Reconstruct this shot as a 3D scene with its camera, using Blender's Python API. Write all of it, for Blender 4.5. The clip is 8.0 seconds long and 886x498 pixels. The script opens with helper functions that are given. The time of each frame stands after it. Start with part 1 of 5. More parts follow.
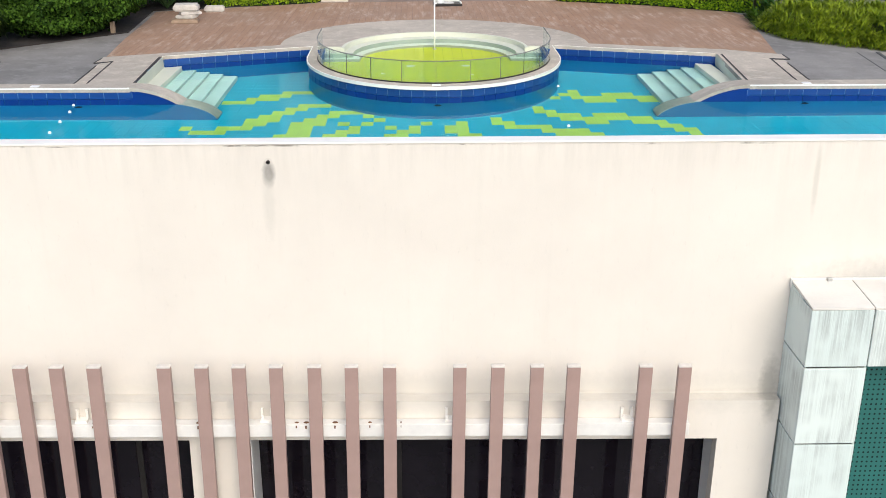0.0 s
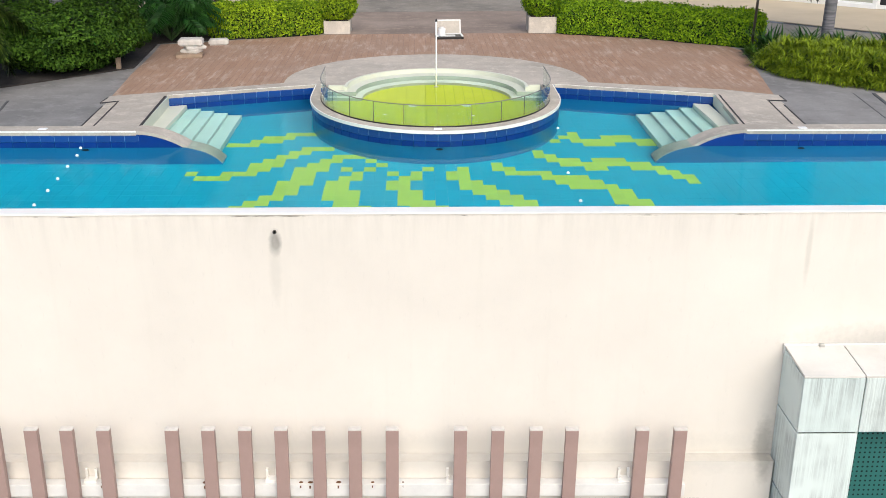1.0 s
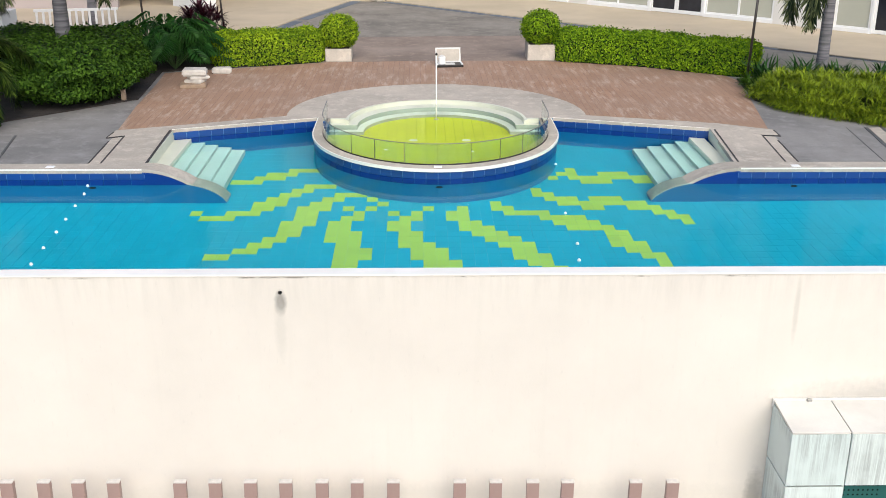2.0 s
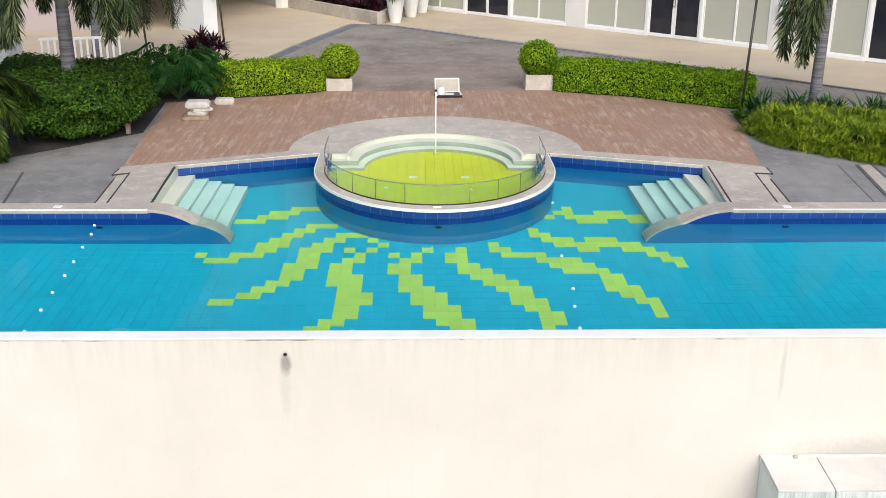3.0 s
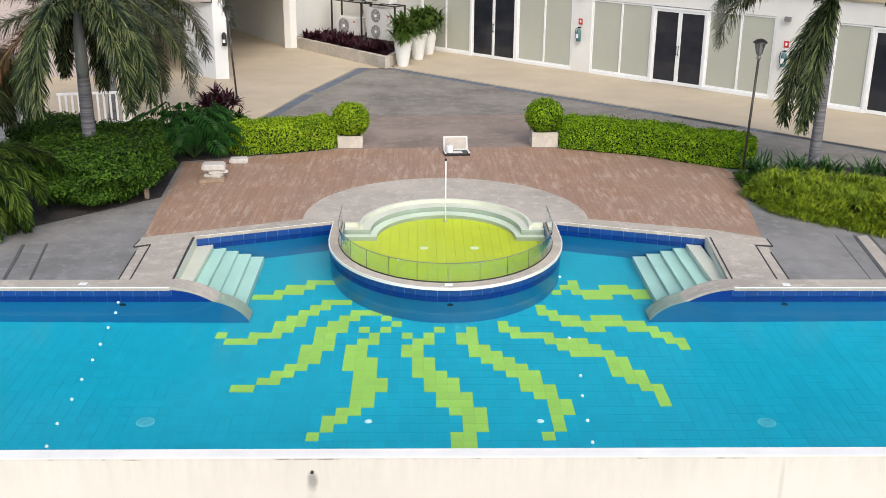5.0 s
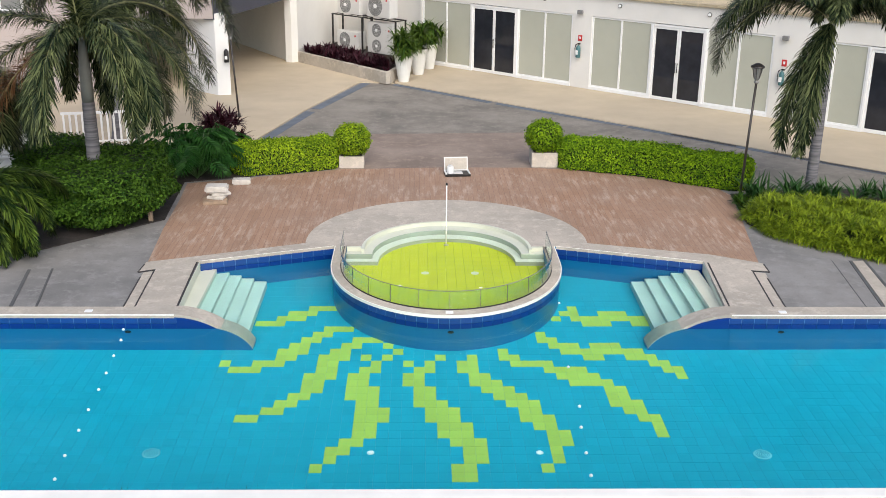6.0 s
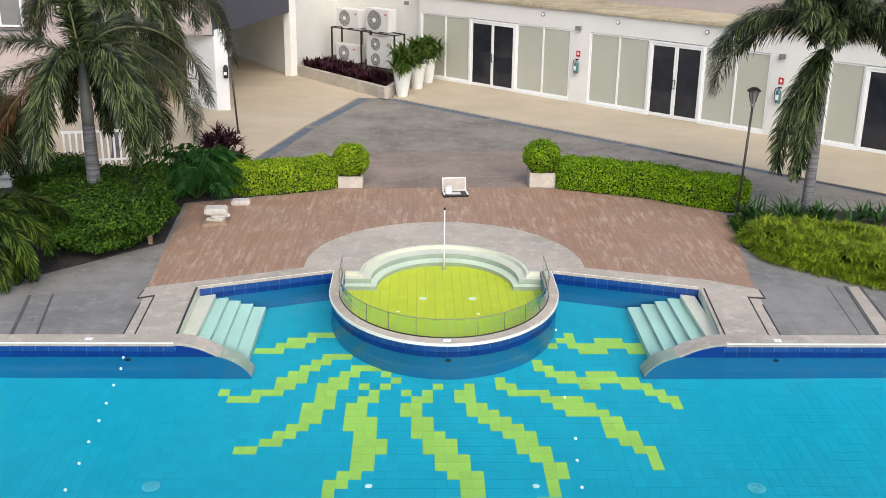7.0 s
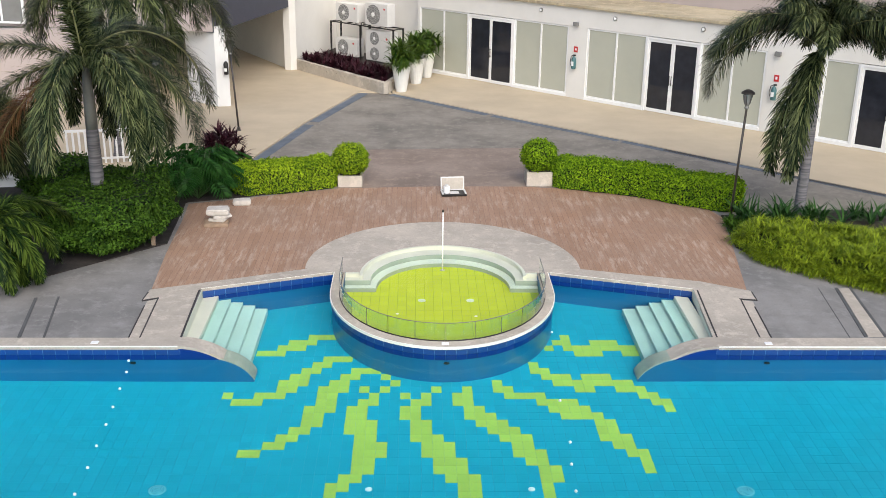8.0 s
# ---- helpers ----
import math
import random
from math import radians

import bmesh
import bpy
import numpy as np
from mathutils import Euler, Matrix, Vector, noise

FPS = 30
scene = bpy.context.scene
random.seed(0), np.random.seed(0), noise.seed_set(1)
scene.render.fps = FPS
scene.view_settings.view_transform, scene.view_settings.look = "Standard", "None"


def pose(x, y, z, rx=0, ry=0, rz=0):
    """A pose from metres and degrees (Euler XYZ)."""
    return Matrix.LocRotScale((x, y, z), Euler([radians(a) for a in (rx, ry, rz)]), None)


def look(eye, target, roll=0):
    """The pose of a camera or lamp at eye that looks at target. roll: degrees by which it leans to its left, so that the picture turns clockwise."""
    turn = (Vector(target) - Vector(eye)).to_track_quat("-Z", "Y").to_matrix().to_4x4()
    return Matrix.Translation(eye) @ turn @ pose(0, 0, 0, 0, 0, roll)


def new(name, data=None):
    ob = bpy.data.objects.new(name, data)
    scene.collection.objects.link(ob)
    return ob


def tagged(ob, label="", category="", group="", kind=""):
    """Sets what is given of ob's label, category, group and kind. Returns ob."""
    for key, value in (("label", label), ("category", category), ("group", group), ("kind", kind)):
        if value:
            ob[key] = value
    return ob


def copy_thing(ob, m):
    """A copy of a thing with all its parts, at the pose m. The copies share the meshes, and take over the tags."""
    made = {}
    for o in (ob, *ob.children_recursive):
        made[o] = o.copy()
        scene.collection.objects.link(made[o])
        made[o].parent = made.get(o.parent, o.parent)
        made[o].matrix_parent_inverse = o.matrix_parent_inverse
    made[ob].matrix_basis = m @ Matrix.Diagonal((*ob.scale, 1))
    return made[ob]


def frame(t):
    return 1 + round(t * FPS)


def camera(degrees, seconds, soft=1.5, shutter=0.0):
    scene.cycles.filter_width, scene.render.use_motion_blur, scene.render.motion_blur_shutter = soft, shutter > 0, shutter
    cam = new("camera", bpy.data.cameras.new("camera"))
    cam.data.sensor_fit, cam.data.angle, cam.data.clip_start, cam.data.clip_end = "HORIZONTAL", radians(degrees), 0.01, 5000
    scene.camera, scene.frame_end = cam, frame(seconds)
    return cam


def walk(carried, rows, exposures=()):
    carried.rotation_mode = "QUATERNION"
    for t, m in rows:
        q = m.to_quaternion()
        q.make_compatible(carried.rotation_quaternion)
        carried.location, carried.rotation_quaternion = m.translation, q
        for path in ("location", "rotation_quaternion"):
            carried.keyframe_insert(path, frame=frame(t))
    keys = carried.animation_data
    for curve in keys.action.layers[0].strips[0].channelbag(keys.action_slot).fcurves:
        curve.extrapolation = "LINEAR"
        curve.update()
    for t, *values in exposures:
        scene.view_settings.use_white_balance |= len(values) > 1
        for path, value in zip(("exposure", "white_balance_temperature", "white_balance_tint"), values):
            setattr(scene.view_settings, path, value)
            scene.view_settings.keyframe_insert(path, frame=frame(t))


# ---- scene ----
cam = camera(45.6, 8.0, 0.85)
PATH = [
    (0, (-0.250, -8.058, 3.137), (-0.205, -6.189, 2.426), 0.0),
    (0.5, (-0.259, -8.083, 3.400), (-0.214, -6.212, 2.695), 0.1),
    (1, (-0.266, -8.089, 3.663), (-0.221, -6.215, 2.966), 0.2),
    (1.5, (-0.268, -8.133, 3.935), (-0.224, -6.258, 3.242), 0.2),
    (3, (-0.283, -8.343, 4.793), (-0.235, -6.463, 4.111), 0.4),
    (3.5, (-0.350, -8.384, 5.153), (-0.304, -6.503, 4.477), 0.4),
    (4, (-0.391, -8.403, 5.483), (-0.345, -6.519, 4.812), 0.5),
    (4.5, (-0.419, -8.456, 5.747), (-0.374, -6.572, 5.077), 0.5),
    (6, (-0.475, -8.591, 6.444), (-0.429, -6.705, 5.779), 0.6),
    (6.5, (-0.460, -8.562, 6.661), (-0.413, -6.676, 5.997), 0.7),
    (7, (-0.460, -8.566, 6.897), (-0.412, -6.679, 6.234), 0.7),
    (7.5, (-0.447, -8.661, 7.122), (-0.398, -6.778, 6.450), 0.7),
    (8, (-0.458, -8.779, 7.340), (-0.408, -6.903, 6.648), 0.7),
]
from mathutils.geometry import tessellate_polygon

walk(cam, [(t, look(eye, target, roll)) for t, eye, target, roll in PATH])

# ---- daylight ----
world = bpy.data.worlds.new("sky")
scene.world = world
world.use_nodes = True
wn = world.node_tree.nodes
wl = world.node_tree.links
sky = wn.new("ShaderNodeTexSky")
sky.sky_type = "NISHITA"
sky.sun_disc = False
SUN_EL, SUN_AZ = radians(42), radians(165)
sky.sun_elevation, sky.sun_rotation = SUN_EL, SUN_AZ
sky.air_density, sky.dust_density, sky.ozone_density = 1.0, 1.6, 1.2
wl.new(sky.outputs[0], wn["Background"].inputs[0])
wn["Background"].inputs[1].default_value = 0.12
sun = new("sun", bpy.data.lights.new("sun", "SUN"))
sun.data.energy, sun.data.angle, sun.data.color = 1.8, radians(60), (1.0, 0.93, 0.82)
sd = Vector((math.sin(SUN_AZ) * math.cos(SUN_EL), math.cos(SUN_AZ) * math.cos(SUN_EL), math.sin(SUN_EL)))
sun.matrix_world = look(sd * 50, (0, 0, 0))
scene.view_settings.exposure = 0.70


# ---- materials ----
class Nodes:
    """A small builder for one material's node tree."""

    def __init__(self, name, rough=0.7, metal=0.0):
        self.m = bpy.data.materials.new(name)
        self.m.use_nodes = True
        self.t = self.m.node_tree
        self.b = self.t.nodes["Principled BSDF"]
        self.b.inputs["Roughness"].default_value = rough
        self.b.inputs["Metallic"].default_value = metal
        self.co = self.t.nodes.new("ShaderNodeTexCoord").outputs["Object"]

    def node(self, kind, **kw):
        n = self.t.nodes.new(kind)
        for k, v in kw.items():
            n.inputs[k].default_value = v
        return n

    def link(self, a, b):
        self.t.links.new(a, b)

    def stretch(self, sx, sy, sz):
        n = self.node("ShaderNodeMapping", Scale=(sx, sy, sz))
        self.link(self.co, n.inputs["Vector"])
        return n.outputs[0]

    def noise(self, scale, detail=4, rough=0.6, co=None):
        n = self.node("ShaderNodeTexNoise", Scale=scale, Detail=detail, Roughness=rough)
        self.link(co or self.co, n.inputs["Vector"])
        return n.outputs["Fac"]

    def ramp(self, fac, a, b, lo=0.0, hi=1.0):
        n = self.node("ShaderNodeMapRange")
        n.inputs["From Min"].default_value, n.inputs["From Max"].default_value = a, b
        n.inputs["To Min"].default_value, n.inputs["To Max"].default_value = lo, hi
        self.link(fac, n.inputs["Value"])
        return n.outputs[0]

    def mix(self, fac, a, b):
        n = self.t.nodes.new("ShaderNodeMix")
        n.data_type = "RGBA"
        if isinstance(fac, (int, float)):
            n.inputs["Factor"].default_value = fac
        else:
            self.link(fac, n.inputs["Factor"])
        for key, v in ((6, a), (7, b)):
            if isinstance(v, tuple):
                n.inputs[key].default_value = (*v[:3], 1)
            else:
                self.link(v, n.inputs[key])
        return n.outputs[2]

    def math(self, op, a, b):
        n = self.t.nodes.new("ShaderNodeMath")
        n.operation = op
        for i, v in enumerate((a, b)):
            if isinstance(v, (int, float)):
                n.inputs[i].default_value = v
            else:
                self.link(v, n.inputs[i])
        return n.outputs[0]

    def color(self, c):
        if isinstance(c, tuple):
            self.b.inputs["Base Color"].default_value = (*c, 1)
        else:
            self.link(c, self.b.inputs["Base Color"])

    def bump(self, h, strength=0.3, distance=0.01):
        n = self.node("ShaderNodeBump", Strength=strength, Distance=distance)
        self.link(h, n.inputs["Height"])
        self.link(n.outputs[0], self.b.inputs["Normal"])


def lerp(a, b, f):
    return tuple(x + (y - x) * f for x, y in zip(a, b))


def plain(name, c, rough=0.6, metal=0.0, vary=0.12, scale=3.0, bump=0.1, grain=60.0):
    """A painted or cast surface with stains at a large scale and grain at a fine one."""
    n = Nodes(name, rough, metal)
    dark = tuple(x * (1 - vary) for x in c)
    light = tuple(min(1, x * (1 + vary * 0.5)) for x in c)
    big = n.mix(n.ramp(n.noise(scale), 0.3, 0.7), dark, light)
    fine = n.noise(grain, 3)
    n.color(n.mix(n.ramp(fine, 0.35, 0.75, 0, vary * 0.8), big, tuple(x * 0.75 for x in c)))
    n.bump(fine, bump, 0.004)
    return n.m


def random_piece(name, c, spread=0.15, rough=0.35, island=False, grain=40.0):
    """Glazed pieces that differ slightly from one to the next."""
    n = Nodes(name, rough)
    if island:
        r = n.t.nodes.new("ShaderNodeNewGeometry").outputs["Random Per Island"]
    else:
        r = n.t.nodes.new("ShaderNodeObjectInfo").outputs["Random"]
    base = n.mix(r, tuple(x * (1 - spread) for x in c), tuple(min(1, x * (1 + spread)) for x in c))
    n.color(n.mix(n.ramp(n.noise(1.1), 0.35, 0.7, 0, 0.25), base, tuple(x * 0.82 for x in c)))
    n.bump(n.noise(grain, 2), 0.05, 0.003)
    return n.m


def leafy(name, dark, light, rough=0.5, skew=1.0):
    n = Nodes(name, rough)
    r = n.t.nodes.new("ShaderNodeNewGeometry").outputs["Random Per Island"]
    base = n.mix(n.math("POWER", r, skew) if skew != 1.0 else r, dark, light)
    n.color(n.mix(n.ramp(n.noise(2.5), 0.35, 0.7, 0, 0.55), base, dark))
    n.b.inputs["Subsurface Weight"].default_value = 0.0
    n.b.inputs["Transmission Weight"].default_value = 0.0
    n.b.inputs["Specular IOR Level"].default_value = 0.1
    return n.m


def concrete(name, c, warm, vary=0.35):
    """Cast paving: blotches, pale scuffs, fine grain."""
    n = Nodes(name, 0.85)
    big = n.mix(n.ramp(n.noise(0.55, 5, 0.65), 0.35, 0.65), tuple(x * (1 - vary) for x in c), warm)
    mid = n.mix(n.ramp(n.noise(3.2, 8, 0.75), 0.51, 0.62, 0, 0.6), big, tuple(min(1, x * 1.4) for x in c))
    mid = n.mix(n.ramp(n.noise(7.5, 8, 0.75), 0.54, 0.68, 0, 0.45), mid, tuple(x * 0.68 for x in c))
    fine = n.noise(38, 5, 0.7)
    out = n.mix(n.ramp(fine, 0.45, 0.8, 0, 0.4), mid, tuple(x * 0.55 for x in c))
    n.color(out)
    n.bump(fine, 0.25, 0.006)
    return n.m


def wall_paint():
    """Cream masonry paint of the podium wall with its own stains."""
    n = Nodes("cream_wall_paint", 0.8)
    c = (0.735, 0.685, 0.61)
    a = n.mix(n.ramp(n.noise(0.7, 5, 0.6), 0.35, 0.7), (0.665, 0.617, 0.55), c)
    streak = n.noise(1.0, 5, 0.6, n.stretch(7.0, 1.0, 0.5))
    a = n.mix(n.ramp(streak, 0.55, 0.8, 0, 0.25), a, (0.60, 0.57, 0.50))
    sep = n.t.nodes.new("ShaderNodeSeparateXYZ")
    n.link(n.co, sep.inputs[0])
    top = n.math("MULTIPLY", n.ramp(sep.outputs[2], 0.55, 0.95), n.ramp(n.noise(1.0, 6, 0.7, n.stretch(9, 1, 1.2)), 0.42, 0.7))
    a = n.mix(n.math("MULTIPLY", top, 0.35), a, (0.47, 0.45, 0.40))

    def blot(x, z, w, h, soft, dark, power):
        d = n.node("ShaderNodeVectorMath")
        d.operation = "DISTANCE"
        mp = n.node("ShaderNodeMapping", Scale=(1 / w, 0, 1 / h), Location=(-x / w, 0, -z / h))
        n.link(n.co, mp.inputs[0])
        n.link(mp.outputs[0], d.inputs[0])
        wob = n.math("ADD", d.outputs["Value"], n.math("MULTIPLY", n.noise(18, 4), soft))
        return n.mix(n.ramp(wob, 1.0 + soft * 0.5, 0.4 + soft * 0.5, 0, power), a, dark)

    crack = n.math("MULTIPLY", n.ramp(sep.outputs[2], 0.917, 0.923), n.ramp(sep.outputs[2], 0.937, 0.931))
    crack = n.math("MULTIPLY", crack, n.ramp(n.noise(1.7, 6, 0.7, n.stretch(1, 1, 6)), 0.52, 0.60))
    a = n.mix(n.math("MULTIPLY", crack, 0.8), a, (0.16, 0.145, 0.12))
    ledge = n.math("MULTIPLY", n.ramp(sep.outputs[2], -1.262, -1.256), n.ramp(sep.outputs[2], -1.225, -1.245))
    ledge = n.math("MULTIPLY", ledge, n.ramp(n.noise(3.0, 5, 0.7, n.stretch(1, 1, 4)), 0.36, 0.56))
    a = n.mix(n.math("MULTIPLY", ledge, 0.22), a, (0.40, 0.33, 0.24))
    fine = n.noise(24, 6, 0.7, n.stretch(1, 1, 0.35))
    a = n.mix(n.ramp(fine, 0.60, 0.72, 0, 0.18), a, (0.42, 0.40, 0.36))
    a = blot(-1.42, 0.70, 0.06, 0.13, 0.5, (0.20, 0.19, 0.17), 0.8)
    a = blot(-1.43, 0.45, 0.06, 0.33, 0.7, (0.55, 0.52, 0.46), 0.45)
    a = blot(2.90, 0.62, 0.03, 0.36, 0.5, (0.42, 0.40, 0.34), 0.35)
    a = blot(-4.42, 0.72, 0.04, 0.25, 0.6, (0.45, 0.43, 0.38), 0.5)
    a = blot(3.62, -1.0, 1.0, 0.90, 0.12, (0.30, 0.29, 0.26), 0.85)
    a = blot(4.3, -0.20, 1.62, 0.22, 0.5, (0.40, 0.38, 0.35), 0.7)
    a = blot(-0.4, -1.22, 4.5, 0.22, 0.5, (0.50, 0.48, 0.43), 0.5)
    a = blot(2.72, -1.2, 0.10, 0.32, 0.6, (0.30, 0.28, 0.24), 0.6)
    n.color(a)
    n.bump(n.noise(70, 4), 0.15, 0.004)
    return n.m


def plank_stamp():
    """Brown stamped concrete: narrow boards running away from the pool, worn pale in patches."""
    n = Nodes("brown_stamped_concrete", 0.8)
    w = n.t.nodes.new("ShaderNodeTexBrick")
    w.inputs["Scale"].default_value = 1.0
    w.inputs["Brick Width"].default_value, w.inputs["Row Height"].default_value = 1.1, 0.115
    w.inputs["Mortar Size"].default_value, w.inputs["Mortar Smooth"].default_value = 0.005, 0.5
    w.inputs["Color1"].default_value, w.inputs["Color2"].default_value = (0.320, 0.184, 0.112, 1), (0.390, 0.231, 0.147, 1)
    w.inputs["Mortar"].default_value = (0.205, 0.125, 0.092, 1)
    rot = n.node("ShaderNodeMapping", Rotation=(0, 0, radians(90)))
    n.link(n.co, rot.inputs[0])
    n.link(rot.outputs[0], w.inputs["Vector"])
    base = n.mix(n.ramp(n.noise(0.5, 4), 0.35, 0.65, 0, 0.6), w.outputs["Color"], (0.325, 0.222, 0.162))
    worn = n.math("MULTIPLY", n.ramp(n.noise(0.7, 4), 0.40, 0.56), n.ramp(n.noise(1.7, 8, 0.74, n.stretch(5.5, 0.8, 1)), 0.49, 0.60))
    base = n.mix(n.math("MULTIPLY", worn, 0.5), base, (0.58, 0.47, 0.38))
    grain = n.noise(9, 5, 0.65, n.stretch(5.0, 0.8, 1))
    n.color(n.mix(n.ramp(grain, 0.45, 0.75, 0, 0.4), base, (0.165, 0.098, 0.068)))
    n.bump(w.outputs["Fac"], -0.4, 0.008)
    return n.m


def streaked_panel():
    """Pale cladding panels with rain streaks."""
    n = Nodes("pale_cladding_panel", 0.4)
    r = n.t.nodes.new("ShaderNodeObjectInfo").outputs["Random"]
    base = n.mix(r, (0.59, 0.675, 0.645), (0.69, 0.755, 0.715))
    st = n.math("MULTIPLY", n.ramp(n.noise(1.0, 7, 0.8, n.stretch(30, 30, 0.8)), 0.40, 0.60), n.ramp(n.noise(1.3, 3), 0.40, 0.56))
    n.color(n.mix(n.math("MULTIPLY", st, 0.6), base, (0.20, 0.22, 0.21)))
    n.bump(n.noise(30, 2), 0.03, 0.004)
    return n.m


def trunk_bark():
    n = Nodes("grey_palm_bark", 0.85)
    rings = n.noise(1.0, 3, 0.5, n.stretch(1.5, 1.5, 22))
    a = n.mix(n.ramp(rings, 0.4, 0.62), (0.11, 0.105, 0.118), (0.215, 0.207, 0.222))
    n.color(n.mix(n.ramp(n.noise(6), 0.5, 0.75, 0, 0.5), a, (0.12, 0.13, 0.11)))
    n.bump(rings, 0.6, 0.02)
    return n.m


def glass_mat(name, tint, rough=0.02, ior=1.45):
    n = Nodes(name, rough)
    n.color(tint)
    n.b.inputs["Transmission Weight"].default_value = 1.0
    n.b.inputs["IOR"].default_value = ior
    return n


def water_mat(name, tint, gloss_share):
    """Still clear water: refracting, red partly absorbed, with a soft surface gloss."""
    n = Nodes(name, 0.0)
    refr = n.node("ShaderNodeBsdfRefraction", Color=(*tint, 1), Roughness=0.0, IOR=1.33)
    gloss = n.node("ShaderNodeBsdfGlossy", Color=(1, 1, 1, 1), Roughness=0.04)
    fres = n.node("ShaderNodeFresnel", IOR=1.33)
    h = n.math("ADD", n.noise(1.6, 3), n.math("MULTIPLY", n.noise(6.0, 2), 0.2))
    bump = n.node("ShaderNodeBump", Strength=0.13, Distance=0.02)
    n.link(h, bump.inputs["Height"])
    for sh in (refr, gloss, fres):
        n.link(bump.outputs[0], sh.inputs["Normal"])
    mix = n.t.nodes.new("ShaderNodeMixShader")
    n.link(n.math("MULTIPLY", fres.outputs[0], gloss_share), mix.inputs[0])
    n.link(refr.outputs[0], mix.inputs[1])
    n.link(gloss.outputs[0], mix.inputs[2])
    n.link(mix.outputs[0], n.t.nodes["Material Output"].inputs["Surface"])
    n.t.nodes.remove(n.b)
    return n.m


M_WALL = wall_paint()
M_LIP = plain("white_lip_and_edge_glint", (0.84, 0.81, 0.75), 0.7, vary=0.1, scale=2.0)
M_GREY = concrete("grey_paving", (0.225, 0.215, 0.205), (0.28, 0.265, 0.25), 0.25)
M_COPE = concrete("pale_coping_concrete", (0.455, 0.402, 0.338), (0.53, 0.463, 0.386), 0.2)
M_BROWN = plank_stamp()
M_COURT = concrete("court_concrete", (0.222, 0.200, 0.172), (0.292, 0.262, 0.222), 0.3)
M_COURT2 = concrete("brown_court_concrete", (0.258, 0.198, 0.160), (0.312, 0.245, 0.200), 0.25)
M_BEIGE = plain("beige_walkway", (0.53, 0.44, 0.315), 0.75, vary=0.16, scale=0.5)
M_GUTTER = plain("slate_blue_gutter", (0.12, 0.145, 0.18), 0.7, vary=0.3, scale=2)
M_SLOT = plain("dark_slot_and_backing", (0.045, 0.04, 0.04), 0.7, vary=0.3)
M_POOLWALL = random_piece("blue_wall_tile", (0.004, 0.135, 0.31), 0.06)
M_GROUT = plain("pool_grout", (0.009, 0.32, 0.455), 0.7, vary=0.1)
M_FLOORTILE = random_piece("turquoise_floor_tile", (0.010, 0.368, 0.505), 0.045, 0.35, island=True)
M_LIME = random_piece("lime_mosaic_tile", (0.47, 0.61, 0.10), 0.06)
M_NAVY = random_piece("navy_waterline_tile", (0.003, 0.032, 0.185), 0.10, 0.3)
M_NAVYTOP = random_piece("navy_glazed_tile", (0.006, 0.050, 0.225), 0.12, 0.3)
M_PALEGROUT = plain("pale_waterline_grout", (0.10, 0.20, 0.38), 0.7)
M_NAVY.node_tree.nodes["Principled BSDF"].inputs["Specular IOR Level"].default_value = 0.2
M_LIMEFLOOR = random_piece("lime_basin_tile", (0.49, 0.58, 0.03), 0.05)
M_LIMETILE = random_piece("lime_basin_floor_tile", (0.49, 0.58, 0.03), 0.05, island=True)
M_LIMEGROUT = plain("lime_grout", (0.30, 0.42, 0.03), 0.7, vary=0.1)
# step tile with the risers' shade put into the colour
M_RISERSHADE = plain("grey_green_riser_shade", (0.33, 0.40, 0.33), 0.5, vary=0.1, scale=1.5)
M_STEP = plain("cream_step_tile", (0.64, 0.65, 0.53), 0.5, vary=0.08, scale=1.5)
M_STEPW = plain("mint_step_tile", (0.58, 0.67, 0.60), 0.5, vary=0.08, scale=1.5)
M_WATER = water_mat("pool_water", (0.76, 0.97, 1.0), 0.32)
M_SHALLOW = water_mat("shallow_water", (0.97, 0.99, 0.99), 0.35)
M_FENCE = glass_mat("green_tinted_fence_glass", (0.80, 0.93, 0.90)).m
M_STEEL = plain("brushed_steel", (0.55, 0.55, 0.54), 0.3, 1.0, vary=0.1)
M_PTOP = plain("cream_portal_top", (0.66, 0.63, 0.575), 0.7, vary=0.15, scale=2.0)
M_RAIL = plain("white_rail_paint", (0.71, 0.695, 0.66), 0.6, vary=0.12, scale=5.0)
M_DRAIN = plain("pale_blue_drain", (0.16, 0.55, 0.64), 0.5)
M_WHITE = plain("white_paint", (0.78, 0.775, 0.76), 0.6, vary=0.06, scale=1.0)
M_FACADE = plain("white_facade_paint", (0.74, 0.72, 0.68), 0.8, vary=0.07, scale=0.7)
M_FRAME = plain("white_window_frame", (0.84, 0.84, 0.83), 0.4, vary=0.04)
M_PANE = plain("frosted_pane_film", (0.45, 0.455, 0.38), 0.25, vary=0.06, scale=0.8, bump=0.0)
# for paving joints, and for step shade drawn as dark strips
M_JOINTSHADE = plain("dark_grey_joint_and_shade", (0.10, 0.10, 0.10), 0.8, vary=0.3)
M_DARKGLASS = plain("dark_door_glass", (0.022, 0.024, 0.032), 0.06, vary=0.3, bump=0.0)
M_BLACKGLASS = plain("dark_window_glass", (0.010, 0.008, 0.012), 0.06, vary=0.4, bump=0.0)
M_BLACKGLASS.node_tree.nodes["Principled BSDF"].inputs["Specular IOR Level"].default_value = 0.3
M_TAN = concrete("dirty_roof_ledge", (0.46, 0.38, 0.25), (0.55, 0.47, 0.33), 0.3)
M_PINK = plain("pale_pink_wall", (0.45, 0.385, 0.365), 0.85, vary=0.08, scale=0.6)
M_FASCIA = plain("dark_slate_fascia", (0.055, 0.058, 0.08), 0.6, vary=0.1)
M_SLAT = plain("dusty_rose_metal", (0.345, 0.235, 0.205), 0.5, vary=0.10, scale=4)
